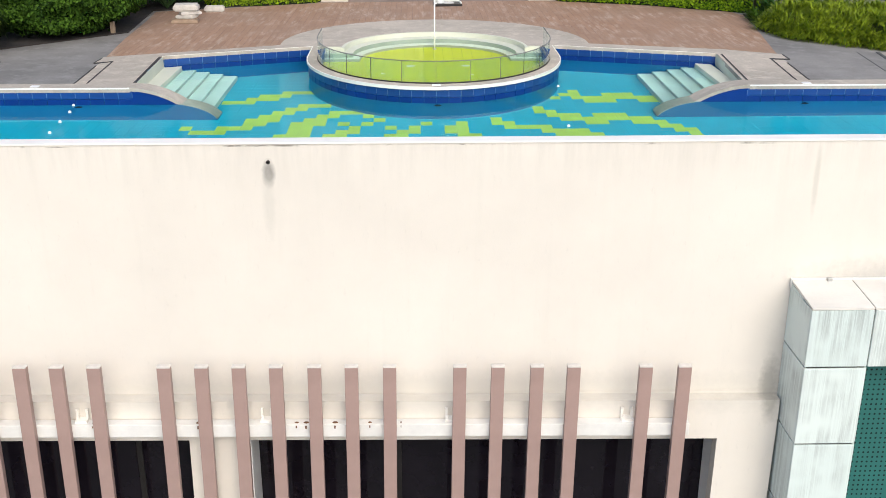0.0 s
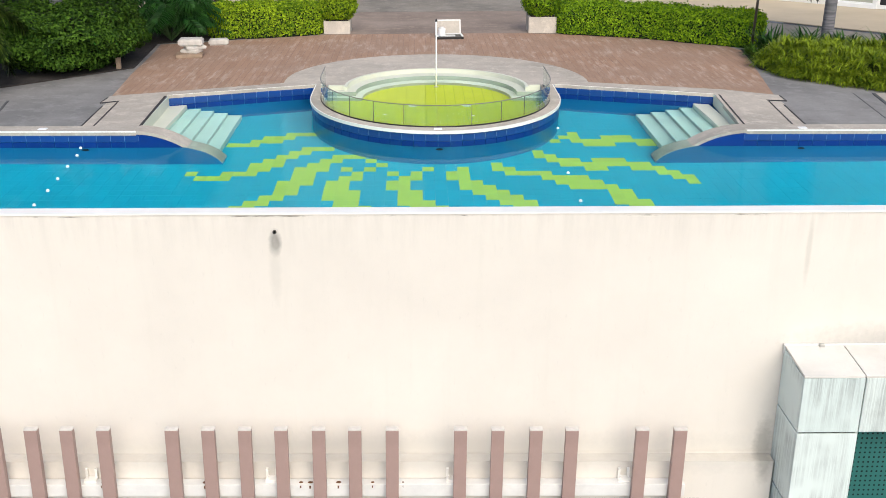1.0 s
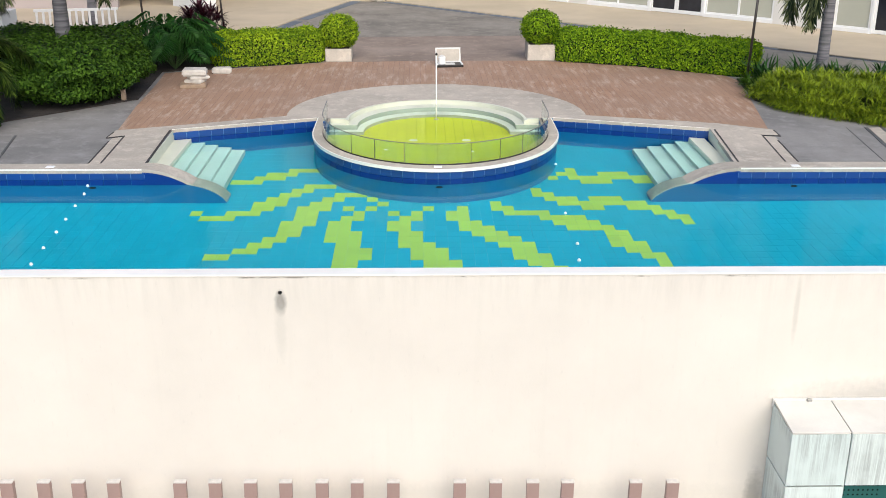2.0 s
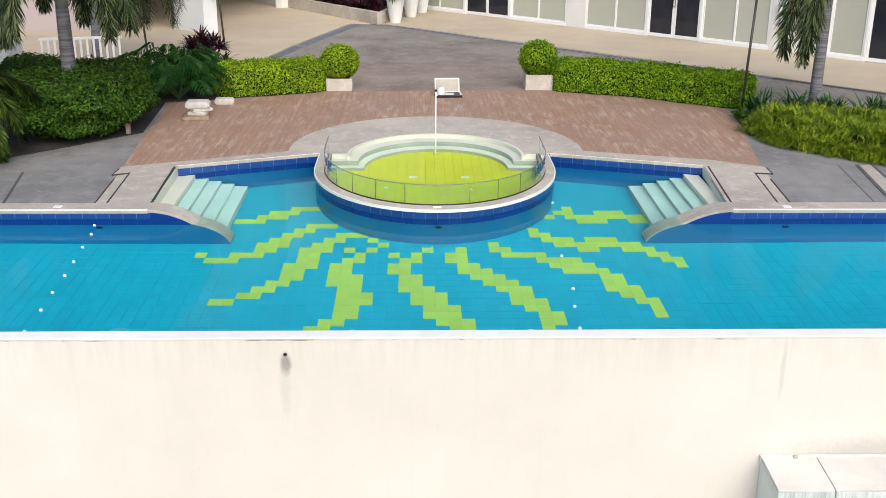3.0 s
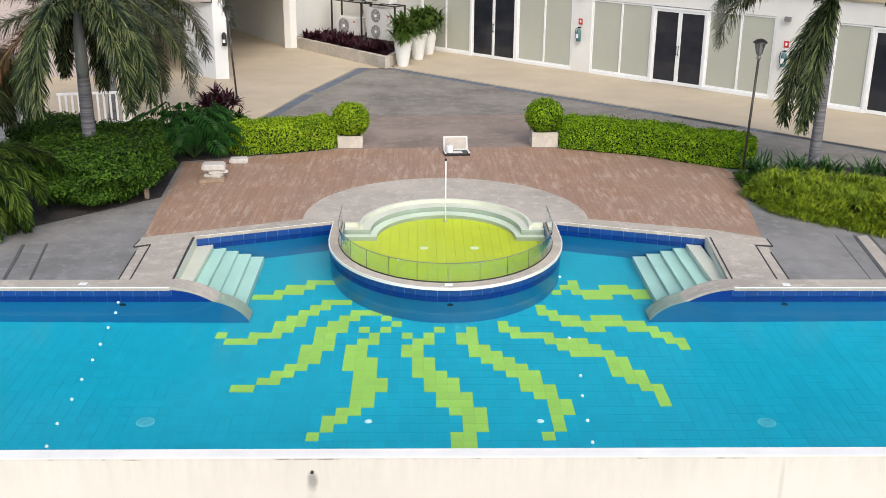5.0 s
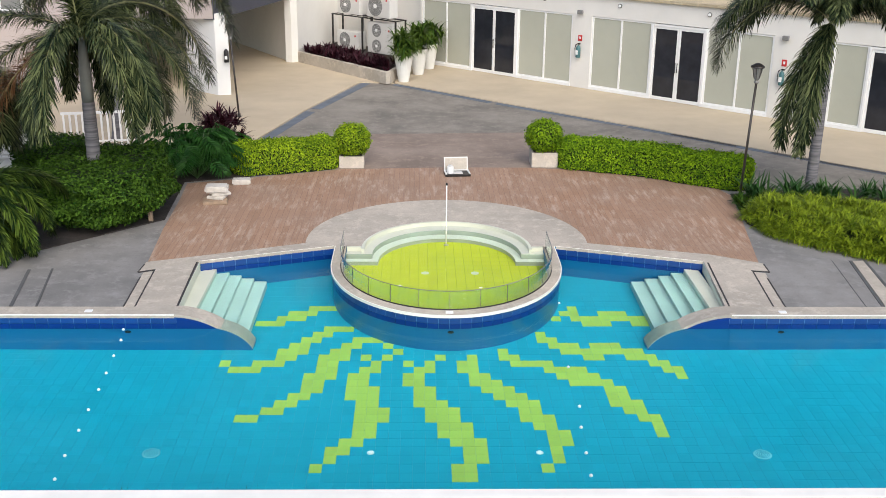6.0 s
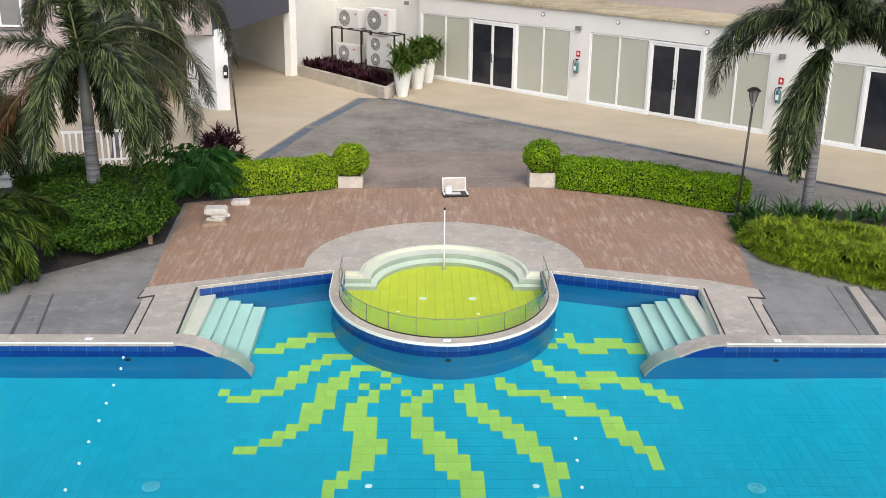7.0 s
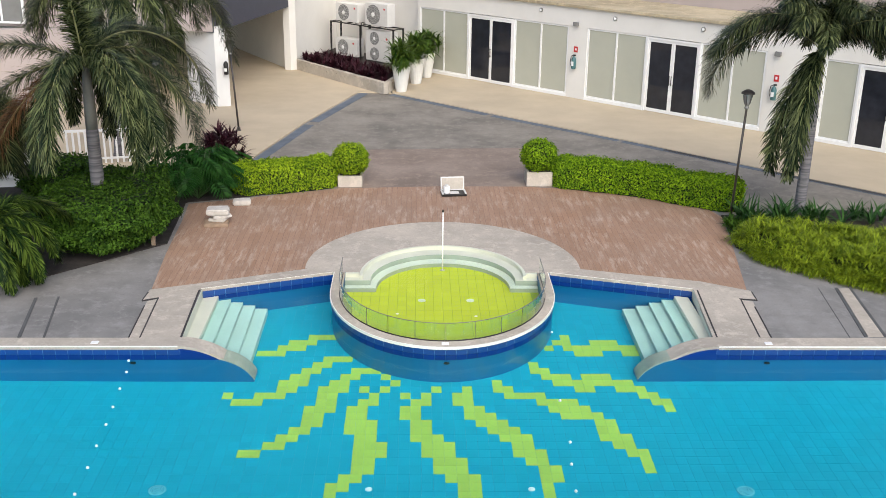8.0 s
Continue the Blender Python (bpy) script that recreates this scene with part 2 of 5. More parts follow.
M_RUST = plain("rust", (0.16, 0.07, 0.03), 0.9, vary=0.4, scale=20)
M_PANEL = streaked_panel()
M_TEAL = plain("teal_perforated_sheet", (0.022, 0.135, 0.120), 0.4, vary=0.15)
M_HOLE = plain("hole_black", (0.004, 0.012, 0.012), 0.8)
M_METAL = plain("black_metal", (0.03, 0.028, 0.027), 0.45, 0.5, vary=0.2)
M_LAMPPOST = plain("bronze_post", (0.085, 0.075, 0.07), 0.4, 0.6, vary=0.2)
M_LAMPGLASS = plain("smoky_lamp_glass", (0.22, 0.22, 0.21), 0.2)
M_ACBODY = plain("ac_white_sheet", (0.66, 0.65, 0.63), 0.5, vary=0.08, scale=3)
M_ACGRILL = plain("ac_grey_grille", (0.19, 0.19, 0.19), 0.6, vary=0.2, scale=10)
M_RED = plain("red_paint", (0.55, 0.03, 0.03), 0.4)
M_EXT = plain("extinguisher_shell", (0.06, 0.16, 0.17), 0.35)
M_PLANTER = concrete("planter_concrete", (0.50, 0.45, 0.38), (0.58, 0.52, 0.45), 0.2)
M_POT = plain("white_plastic_pot", (0.76, 0.76, 0.73), 0.4, vary=0.06)
M_SOIL = plain("dark_soil", (0.035, 0.028, 0.024), 0.95, vary=0.5, scale=6, bump=0.8)
M_STONE = plain("pale_stone_slab", (0.62, 0.58, 0.53), 0.85, vary=0.2, scale=8, bump=0.4)
M_STONE2 = plain("brown_stone_slab", (0.36, 0.26, 0.18), 0.85, vary=0.25, scale=8, bump=0.4)
M_BUSH = leafy("dark_green_leaf", (0.008, 0.028, 0.003), (0.092, 0.185, 0.020))
M_HEDGE = leafy("bright_green_leaf", (0.018, 0.07, 0.003), (0.31, 0.49, 0.014))
M_HEDGEY = leafy("yellow_green_leaf", (0.030, 0.09, 0.004), (0.42, 0.57, 0.02))
M_STRAP = leafy("yellow_green_strap_leaf", (0.035, 0.075, 0.005), (0.40, 0.50, 0.032))
M_DARKSTRAP = leafy("deep_green_strap_leaf", (0.015, 0.055, 0.014), (0.06, 0.14, 0.03))
M_PHILO = leafy("glossy_green_leaf", (0.010, 0.045, 0.010), (0.050, 0.15, 0.028), 0.35)
M_POTLEAF = leafy("dusky_green_leaf", (0.014, 0.045, 0.006), (0.13, 0.20, 0.03))
M_PURPLE = leafy("burgundy_leaf", (0.016, 0.004, 0.008), (0.060, 0.015, 0.024))
M_PALM = leafy("palm_leaflet", (0.005, 0.014, 0.006), (0.23, 0.26, 0.105), 0.4, 2.1)
M_PALMLOW = leafy("fresh_palm_leaflet", (0.005, 0.018, 0.004), (0.17, 0.25, 0.035), 0.5, 2.4)
M_PALMDRY = leafy("dry_palm_leaflet", (0.07, 0.028, 0.014), (0.24, 0.13, 0.055))
M_RACHIS = plain("palm_rachis", (0.38, 0.37, 0.17), 0.6, vary=0.2)
M_SHAFT = plain("palm_crownshaft", (0.19, 0.195, 0.18), 0.6, vary=0.2)
# near-black core: shade inside the plants put into its colour
M_CORE = plain("foliage_shade", (0.006, 0.016, 0.003), 0.9, vary=0.4, scale=8)
M_BARK = trunk_bark()
M_STREET = concrete("street_ground", (0.16, 0.16, 0.155), (0.2, 0.195, 0.185), 0.3)


# ---- mesh helpers ----
def finish(name, bm, material, parent=None, label="", smooth=False, m=None):
    me = bpy.data.meshes.new(name)
    if smooth:
        for f in bm.faces:
            f.smooth = True
    bm.to_mesh(me)
    bm.free()
    for x in (material if isinstance(material, (list, tuple)) else [material]):
        me.materials.append(x)
    ob = new(name, me)
    if parent is not None:
        ob.parent = parent
    if m is not None:
        ob.matrix_basis = m
    if label:
        tagged(ob, label)
    return ob


def part(name, bm, material, parent, label="", smooth=False):
    return finish(name, bm, material, parent, label, smooth)


def empty(name, m=None):
    ob = new(name)
    if m is not None:
        ob.matrix_basis = m
    return ob


def box(x0, x1, y0, y1, z0, z1, bevel=0.0, bm=None):
    bm2 = bmesh.new()
    bmesh.ops.create_cube(bm2, size=1.0, matrix=Matrix.Translation(((x0 + x1) / 2, (y0 + y1) / 2, (z0 + z1) / 2)) @ Matrix.Diagonal((x1 - x0, y1 - y0, z1 - z0, 1)))
    if bevel:
        bmesh.ops.bevel(bm2, geom=bm2.edges[:], offset=bevel, segments=2, affect="EDGES", profile=0.6)
    return join(bm, bm2)


def join(bm, bm2):
    if bm is None:
        return bm2
    me = bpy.data.meshes.new("tmp")
    bm2.to_mesh(me)
    bm2.free()
    bm.from_mesh(me)
    bpy.data.meshes.remove(me)
    return bm


def rod(a, b, r0, r1=None, seg=12, bm=None):
    a, b = Vector(a), Vector(b)
    r1 = r0 if r1 is None else r1
    bm2 = bmesh.new()
    q = (b - a).to_track_quat("Z", "Y").to_matrix().to_4x4()
    bmesh.ops.create_cone(bm2, cap_ends=True, segments=seg, radius1=r0, radius2=r1, depth=(b - a).length, matrix=Matrix.Translation((a + b) / 2) @ q)
    return join(bm, bm2)


def lathe(profile, seg=24, bm=None):
    """A turned body from (radius, height) pairs."""
    bm2 = bmesh.new()
    rings = [[bm2.verts.new((r * math.cos(2 * math.pi * k / seg), r * math.sin(2 * math.pi * k / seg), z)) for k in range(seg)] for r, z in profile]
    for p, q in zip(rings, rings[1:]):
        for k in range(seg):
            bm2.faces.new((p[k], p[(k + 1) % seg], q[(k + 1) % seg], q[k]))
    bm2.faces.new(list(reversed(rings[0])))
    bm2.faces.new(rings[-1])
    return join(bm, bm2)


def slab(points, z0, z1, bevel=0.0):
    """A polygon seen from above, cast from z0 to z1; sides take material 1."""
    bm = bmesh.new()
    top = [bm.verts.new((x, y, z1)) for x, y in points]
    bot = [bm.verts.new((x, y, z0)) for x, y in points]
    area = sum(a[0] * b[1] - b[0] * a[1] for a, b in zip(points, points[1:] + points[:1]))
    if area < 0:
        top.reverse(), bot.reverse()
    n = len(top)
    for k in range(n):
        side = bm.faces.new((top[(k + 1) % n], top[k], bot[k], bot[(k + 1) % n]))
        side.material_index = 1
    for tri in tessellate_polygon([[v.co for v in top]]):
        bm.faces.new([top[k] for k in tri]), bm.faces.new([bot[k] for k in reversed(tri)])
    bm.normal_update()
    if sum(f.normal.z * f.calc_area() for f in bm.faces if f.material_index == 0 and f.verts[0].co.z == z1) < 0:
        bmesh.ops.reverse_faces(bm, faces=[f for f in bm.faces if f.material_index == 0])
    return bm


def arc(cx, cy, r, a0, a1, n):
    return [(cx + r * math.cos(radians(a0 + (a1 - a0) * k / n)), cy + r * math.sin(radians(a0 + (a1 - a0) * k / n))) for k in range(n + 1)]


def structure(ob, label, category):
    return tagged(ob, label, category, kind="structure")


def leaves(points, normals, size, aspect=0.5, fold=0.25, droop=0.0, rng=None, tip=0.0):
    """One mesh of many small folded leaves at the points, facing outwards."""
    n = len(points)
    P, N = np.asarray(points, float), np.asarray(normals, float)
    N = N + rng.normal(0, 0.45, N.shape)
    N /= np.linalg.norm(N, axis=1)[:, None]
    R = rng.normal(0, 1, N.shape)
    R[:, 2] -= droop
    T = R - (R * N).sum(1)[:, None] * N
    T /= np.linalg.norm(T, axis=1)[:, None]
    B = np.cross(N, T)
    L = (size * rng.uniform(0.65, 1.3, n))[:, None]
    W = L * aspect * 0.5
    mid = P + T * L * 0.5
    v = np.stack([P, mid + B * W + N * fold * W, P + T * L - N * tip * L, mid - B * W + N * fold * W], 1).reshape(-1, 3)
    idx = np.arange(n) * 4
    faces = np.concatenate([np.stack([idx, idx + 1, idx + 2], 1), np.stack([idx, idx + 2, idx + 3], 1)])
    return v, faces


def raw(name, v, f, material, parent=None, label=""):
    me = bpy.data.meshes.new(name)
    me.from_pydata(v.tolist() if hasattr(v, "tolist") else v, [], f.tolist() if hasattr(f, "tolist") else f)
    me.materials.append(material)
    ob = new(name, me)
    if parent is not None:
        ob.parent = parent
    if label:
        tagged(ob, label)
    return ob


# ---- large structure ----
ground = finish("ground", slab([(-500, -500), (500, -500), (500, 500), (-500, 500)], -8.2, -8.0), [M_STREET, M_STREET])
structure(ground, "grey street ground below the podium", "ground")

CX, CY, RC = 0.01, 8.95, 2.03          # wading pool: centre of its oval front, outer coping half width
BX, BY, RB = 0.04, 9.745, 1.57          # round back of the wading pool

POOL_EDGE = [(-4.28, 6.58), (-4.35, 8.97), (-2.03, 9.82), (-1.63, 9.82)] + arc(BX, BY, RB, 178, 2, 40) + [(1.70, 9.82), (2.07, 9.82), (4.62, 9.02), (4.45, 6.58)]
deck = finish("pavement", slab([(-45, 6.58)] + POOL_EDGE + [(45, 6.58), (45, 75), (-45, 75)], -1.35, 0.0), [M_GREY, M_POOLWALL])
structure(deck, "weathered grey concrete pavement round the pool", "pavement")

# podium wall with two window openings, ledge and lip
WZ0, WZ1 = -8.0, 0.938
FRONT = Matrix.Translation((0, -0.13, 0.06))                  # the podium wall and all that hangs on it
SAG = FRONT @ Matrix.Translation((0.25, 0, 0)) @ Matrix.Rotation(0.0100, 4, "Y") @ Matrix.Translation((-0.25, 0, 0))   # slight fall of the facing and the screen
wall = empty("wall_south", FRONT)
structure(wall, "cream painted podium wall with faint stains", "wall")
OPEN = ((-9.0, -2.19), (-1.70, 2.33))
bm = box(-30, 30, 0.0, 0.13, 0.2, WZ1)
box(-30, 30, 0.0, 0.25, -1.45, 0.2, bm=bm)
box(-30, 30, 0.0, 0.25, WZ0, -3.6, bm=bm)
for x0, x1 in ((-30, -9.0), (-2.19, -1.70), (2.33, 30)):
    box(x0, x1, 0.0, 0.25, -3.6, -1.45, bm=bm)
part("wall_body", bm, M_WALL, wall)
part("lip", box(-30, 30, -0.008, 0.142, 0.9395, 0.955, 0.004), M_LIP, wall, "white painted top edge")
lower = box(-30, 2.80, -0.13, -0.002, -1.625, -1.255)
box(-30, -9.0, -0.13, -0.002, -8.0, -1.625, bm=lower)
box(-2.19, -1.70, -0.13, -0.002, -3.6, -1.625, bm=lower)
box(2.30, 2.80, -0.13, -0.002, -8.0, -1.625, bm=lower)
box(-9.0, 2.30, -0.13, -0.002, -8.0, -3.6, bm=lower)
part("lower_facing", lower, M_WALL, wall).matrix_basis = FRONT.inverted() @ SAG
for x0, x1 in OPEN:
    w = empty("window_1" if x0 < -5 else "window_2", FRONT)
    structure(w, "dark glazed window in a deep white reveal", "window")
    part("pane", box(x0 - 0.02, x1 + 0.02, 0.27, 0.29, -3.62, -1.44), M_BLACKGLASS, w, "dark reflecting glass")
    for jx in (x0, min(x1, 2.30) - 0.012):
        part("reveal", box(jx, jx + 0.012, -0.126, 0.251, -3.59, -1.46), M_FRAME, w, "white painted reveal")
    fb = box(x0 - 0.02, x1 + 0.02, 0.252, 0.269, -1.66, -1.44)
    k = x0 + 1.25
    while k < x1 - 0.3:
        box(k - 0.025, k + 0.025, 0.252, 0.269, -3.6, -1.66, bm=fb)
        k += 1.25
    part("window_frame", fb, M_METAL, w, "black metal window frame")

# side and back walls that close the podium body
for nm, a in (("wall_west", (-30.3, -30, 0, 75)), ("wall_east", (30, 30.3, 0, 75)), ("wall_north", (-30, 30, 74.7, 75))):
    structure(finish(nm, box(a[0], a[1], a[2], a[3], -8.0, -1.4), M_WALL), "plain cream podium wall below deck level", "wall")

# pool basin
basin = empty("swimming_pool")
tagged(basin, "turquoise tiled swimming pool with a lime sunray mosaic", "pool")
part("floor_bed", box(-30, 30, 0.99, 9.95, -1.4, -1.126), M_GROUT, basin)
part("near_wall", box(-30, 30, 0.99, 1.2, -1.12, -0.20), M_POOLWALL, basin)
PX, PY, X0, Y0, DZ = 0.1652, 0.2106, -1.538, 8.335, -1.12
SUNRAYS = (
    ".......####.......................#........",
    ".....###.........................##..###...",
    "....###.........................#.#########",
    "..###..............................###..###",
    ".........###...............................",
    "........##....................#............",
    ".......##...###...............##...........",
    "......##...##..#...............###.###.....",
    ".....###..##....#.........#.....########...",
    ".....##..###.#.#....#..#..##......##..###..",
    "#..###...##...#..#.#..##...####.........##.",
    ".###.....##..##...##..##......####.......##",
    "........###.##...##....##......####.......#",
    "........##..##...##....###......####.......",
    "........##..###...##....###........##......",
    ".......##...###...##.....###.......##......",
    "......##.....##...###.....###......###.....",
    ".....##......###...###.....##.......##.....",
    "...##........###...###.....###.......##....",
    ".............##.....###.....##........#....",
    ".............##.....###......##.......#....",
    "............##.......###.....##............",
    "...........##.........##.....#.............",
    "...........#..........##.....#.............",
    "..........#..........##.....#..............",
    ".....................##....................",
)
lime_cells = {(k, i - 12) for k, row in enumerate(SUNRAYS) for i, c in enumerate(row) if c == "#"}
G = 0.0009
vs, fs = [], []
for k in range(-7, 35):
    for i in range(-78, 98):
        if (k, i) in lime_cells:
            continue
        xa, xb = X0 + PX * i + G, X0 + PX * (i + 1) - G
        yb, ya = Y0 - PY * k - G, Y0 - PY * (k + 1) + G
        n = len(vs)
        b = 0.001
        vs += [(xa, ya, DZ - 0.006), (xb, ya, DZ - 0.006), (xb, yb, DZ - 0.006), (xa, yb, DZ - 0.006), (xa + b, ya + b, DZ), (xb - b, ya + b, DZ), (xb - b, yb - b, DZ), (xa + b, yb - b, DZ)]
        fs += [(n + 4, n + 5, n + 6, n + 7), (n, n + 1, n + 5, n + 4), (n + 1, n + 2, n + 6, n + 5), (n + 2, n + 3, n + 7, n + 6), (n + 3, n, n + 4, n + 7)]
tagged(raw("floor_tiles", vs, fs, M_FLOORTILE, basin), "turquoise rectangular floor tiles", kind="stuff")

# round front of the wading pool: wall, coping
def u_ring(r, n=48, back=9.82):
    """The oval front at half width r, with straight sides that run to the back."""
    deep = r * 1.30 - 0.22
    return [(CX - r, back)] + [(x, CY + (y - CY) * deep / r) for x, y in arc(CX, CY, r, 180, 360, n)] + [(CX + r, back)]


def ring_wall(r_out, r_in, z0, z1, mat, parent, name, label="", bevel=0.0):
    o, i = u_ring(r_out), u_ring(r_in)
    bm = bmesh.new()
    cols = [[bm.verts.new((*p, z)) for p, z in ((a, z0), (a, z1), (b, z1), (b, z0))] for a, b in zip(o, i)]
    for p, q in zip(cols, cols[1:]):
        for k in range(4):
            bm.faces.new((p[k], p[(k + 1) % 4], q[(k + 1) % 4], q[k]))
    bm.faces.new(cols[0])
    bm.faces.new(list(reversed(cols[-1])))
    bmesh.ops.recalc_face_normals(bm, faces=bm.faces[:])
    if bevel:
        es = [e for e in bm.edges if all(abs(v.co.z - z1) < 1e-5 for v in e.verts) and len(e.link_faces) == 2]
        es = [e for e in es if abs(e.link_faces[0].normal.z) + abs(e.link_faces[1].normal.z) < 1.5]
        bmesh.ops.bevel(bm, geom=es, offset=bevel, segments=2, affect="EDGES")
    return part(name, bm, mat, parent, label)


wade = empty("wading_pool")
tagged(wade, "round lime-green wading pool with a pale coping", "pool")
ring_wall(2.0, 1.815, -1.13, -0.03, M_POOLWALL, wade, "basin_wall", "blue tiled curved wall")
ring_wall(RC, 1.82, -0.03, 0.012, M_COPE, wade, "coping", "pale concrete coping", 0.012)
inner = u_ring(1.82, 40, 9.75) + arc(BX, BY, 1.565, 0, 180, 40)
part("basin_floor", slab(inner, -0.60, -0.45), [M_LIMEGROUT, M_LIMEGROUT], wade, "bright lime tiled floor")
vs, fs = [], []
for k in range(-14, 15):
    for r in range(0, 30):
        xa, xb = 0.02 + 0.1652 * k, 0.02 + 0.1652 * (k + 1)
        ya, yb = 6.7 + 0.2106 * r, 6.7 + 0.2106 * (r + 1)
        if not all((math.hypot(x - CX, (y - CY) / 1.18) < 1.81 if y < CY else abs(x - CX) < 1.81 and (y < BY or math.hypot(x - BX, y - BY) < 1.4)) for x in (xa, xb) for y in (ya, yb)):
            continue
        n = len(vs)
        vs += [(xa + 0.004, ya + 0.003, -0.446), (xb - 0.004, ya + 0.003, -0.446), (xb - 0.004, yb - 0.003, -0.446), (xa + 0.004, yb - 0.003, -0.446)]
        fs.append((n, n + 1, n + 2, n + 3))
tagged(raw("floor_tiles", vs, fs, M_LIMETILE, wade), "lime floor tiles with fine joints", kind="stuff")


def ring_step(r, cy, y_end, r_out, z1):
    """A curved bench: round inner edge, straight cut ends that reach the side walls."""
    a = math.degrees(math.asin((cy - y_end) / r))
    return slab(arc(BX, cy, r, 180 + a, -a, 44) + [(CX + 1.81, y_end), (CX + 1.81, BY)] + arc(BX, BY, r_out, 2, 178, 44) + [(CX - 1.81, BY), (CX - 1.81, y_end)], -0.455, z1)


part("rim", slab(arc(BX, BY, 1.571, -4, 184, 44) + list(reversed(arc(BX, BY, 1.515, -4, 184, 44))), -0.45, 0.010), [M_STEP, M_STEP], wade, "cream tiled rim")
for x0, x1 in ((-1.80, -1.535), (1.615, 1.82)):
    part("rim_end", box(x0, x1, 9.745, 9.815, -0.45, 0.009, 0.004), M_STEP, wade, "cream tiled rim end")
# step sides take the darker colour, as shaded risers
part("step", ring_step(1.365, 9.61, 9.58, 1.514, -0.065), [M_STEP, M_RISERSHADE], wade, "cream curved step")
part("step", ring_step(1.255, 9.47, 9.43, 1.50, -0.25), [M_STEPW, M_RISERSHADE], wade, "pale mint curved step under water")
# white strip added for the light caught along the round coping
ring_wall(2.034, 2.018, -0.032, 0.0145, M_LIP, wade, "edge_glint", "white strip for the light caught by the coping edge")
for x in (-0.36, 0.53):
    bm = lathe([(0.075, -0.449), (0.075, -0.442), (0.06, -0.436), (0.0, -0.436)], 16)
    o = part("drain_cover", bm, M_STEPW, wade, "round pale drain cover")
    o.location = (x, 9.05, 0)
for x in (-0.80, 0.60):
    o = part("light_disc", lathe([(0.03, -0.449), (0.03, -0.44), (0.0, -0.438)], 12), M_FRAME, wade, "small white underwater light")
    o.location = (x, 8.45 - 0.1 * (x > 0), 0)

# glass fence on the inner coping edge
fence = empty("glass_fence")
tagged(fence, "low curved glass fence with a steel top rail", "fence")
path = u_ring(1.855, 60, 9.75)
dist = [0.0]
for a, b in zip(path, path[1:]):
    dist.append(dist[-1] + math.hypot(b[0] - a[0], b[1] - a[1]))


def along(d):
    for k in range(len(dist) - 1):
        if d <= dist[k + 1]:
            f = (d - dist[k]) / (dist[k + 1] - dist[k])
            return lerp(path[k], path[k + 1], f)
    return path[-1]


NPAN = 16
for p in range(NPAN):
    bm = bmesh.new()
    d0, d1 = dist[-1] * p / NPAN + 0.006, dist[-1] * (p + 1) / NPAN - 0.006
    pts = [along(d0 + (d1 - d0) * k / 4) for k in range(5)]
    cols = []
    for k, q in enumerate(pts):
        a, b = pts[max(0, k - 1)], pts[min(4, k + 1)]
        tx, ty = b[0] - a[0], b[1] - a[1]
        l = math.hypot(tx, ty)
        nx, ny = -ty / l * 0.004, tx / l * 0.004
        cols.append([bm.verts.new((q[0] + s * nx, q[1] + s * ny, z)) for s, z in ((1, 0.02), (1, 0.325), (-1, 0.325), (-1, 0.02))])
    for c, e in zip(cols, cols[1:]):
        for k in range(4):
            bm.faces.new((c[k], c[(k + 1) % 4], e[(k + 1) % 4], e[k]))
    bm.faces.new(cols[0]), bm.faces.new(list(reversed(cols[-1])))
    bmesh.ops.recalc_face_normals(bm, faces=bm.faces[:])
    part("pane", bm, M_FENCE, fence).visible_shadow = False


def tube(points, r, seg=8):
    bm = bmesh.new()
    rings = []
    for k, p in enumerate(points):
        a, b = Vector(points[max(0, k - 1)]), Vector(points[min(len(points) - 1, k + 1)])
        q = (b - a).to_track_quat("Z", "Y")
        rings.append([bm.verts.new(Vector(p) + q @ Vector((r * math.cos(2 * math.pi * j / seg), r * math.sin(2 * math.pi * j / seg), 0))) for j in range(seg)])
    for a, b in zip(rings, rings[1:]):
        for j in range(seg):
            bm.faces.new((a[j], a[(j + 1) % seg], b[(j + 1) % seg], b[j]))
    bm.faces.new(list(reversed(rings[0]))), bm.faces.new(rings[-1])
    return bm


part("top_rail", tube([(x, y, 0.332) for x, y in path], 0.007), M_ACGRILL, fence, "thin steel top rail", True)
part("base_channel", tube([(x, y, 0.02) for x, y in path], 0.012), M_METAL, fence, "dark base channel", True)
for p in range(NPAN + 1):
    x, y = along(dist[-1] * p / NPAN)
    part("post", rod((x, y, 0.01), (x, y, 0.33), 0.0035, seg=6), M_ACGRILL, fence)

# water
water = new("water", bpy.data.meshes.new("water"))
water.data.materials.append(M_WATER)
outline = [(-30, 1.1), (30, 1.1), (30, 9.95), ] + list(reversed(u_ring(1.9, 40, 9.95))) + [(-30, 9.95)]
water.data.from_pydata([(x, y, -0.22) for x, y in outline], [], [tuple(t) for t in tessellate_polygon([[Vector((x, y, 0)) for x, y in outline]])])
shallow = new("water_shallow", bpy.data.meshes.new("water_shallow"))
shallow.data.materials.append(M_SHALLOW)
shallow.data.from_pydata([(x, y, -0.105) for x, y in inner], [], [tuple(t) for t in tessellate_polygon([[Vector((x, y, 0)) for x, y in inner]])])
structure(shallow, "still shallow water in the wading pool", "water")
shallow.visible_shadow = False
for w in (water, shallow):
    bm = bmesh.new()
    bm.from_mesh(w.data)
    bm.normal_update()
    bmesh.ops.reverse_faces(bm, faces=[f for f in bm.faces if f.normal.z < 0])
    bm.to_mesh(w.data)
    bm.free()
structure(water, "still clear pool water", "water")
water.visible_shadow = False

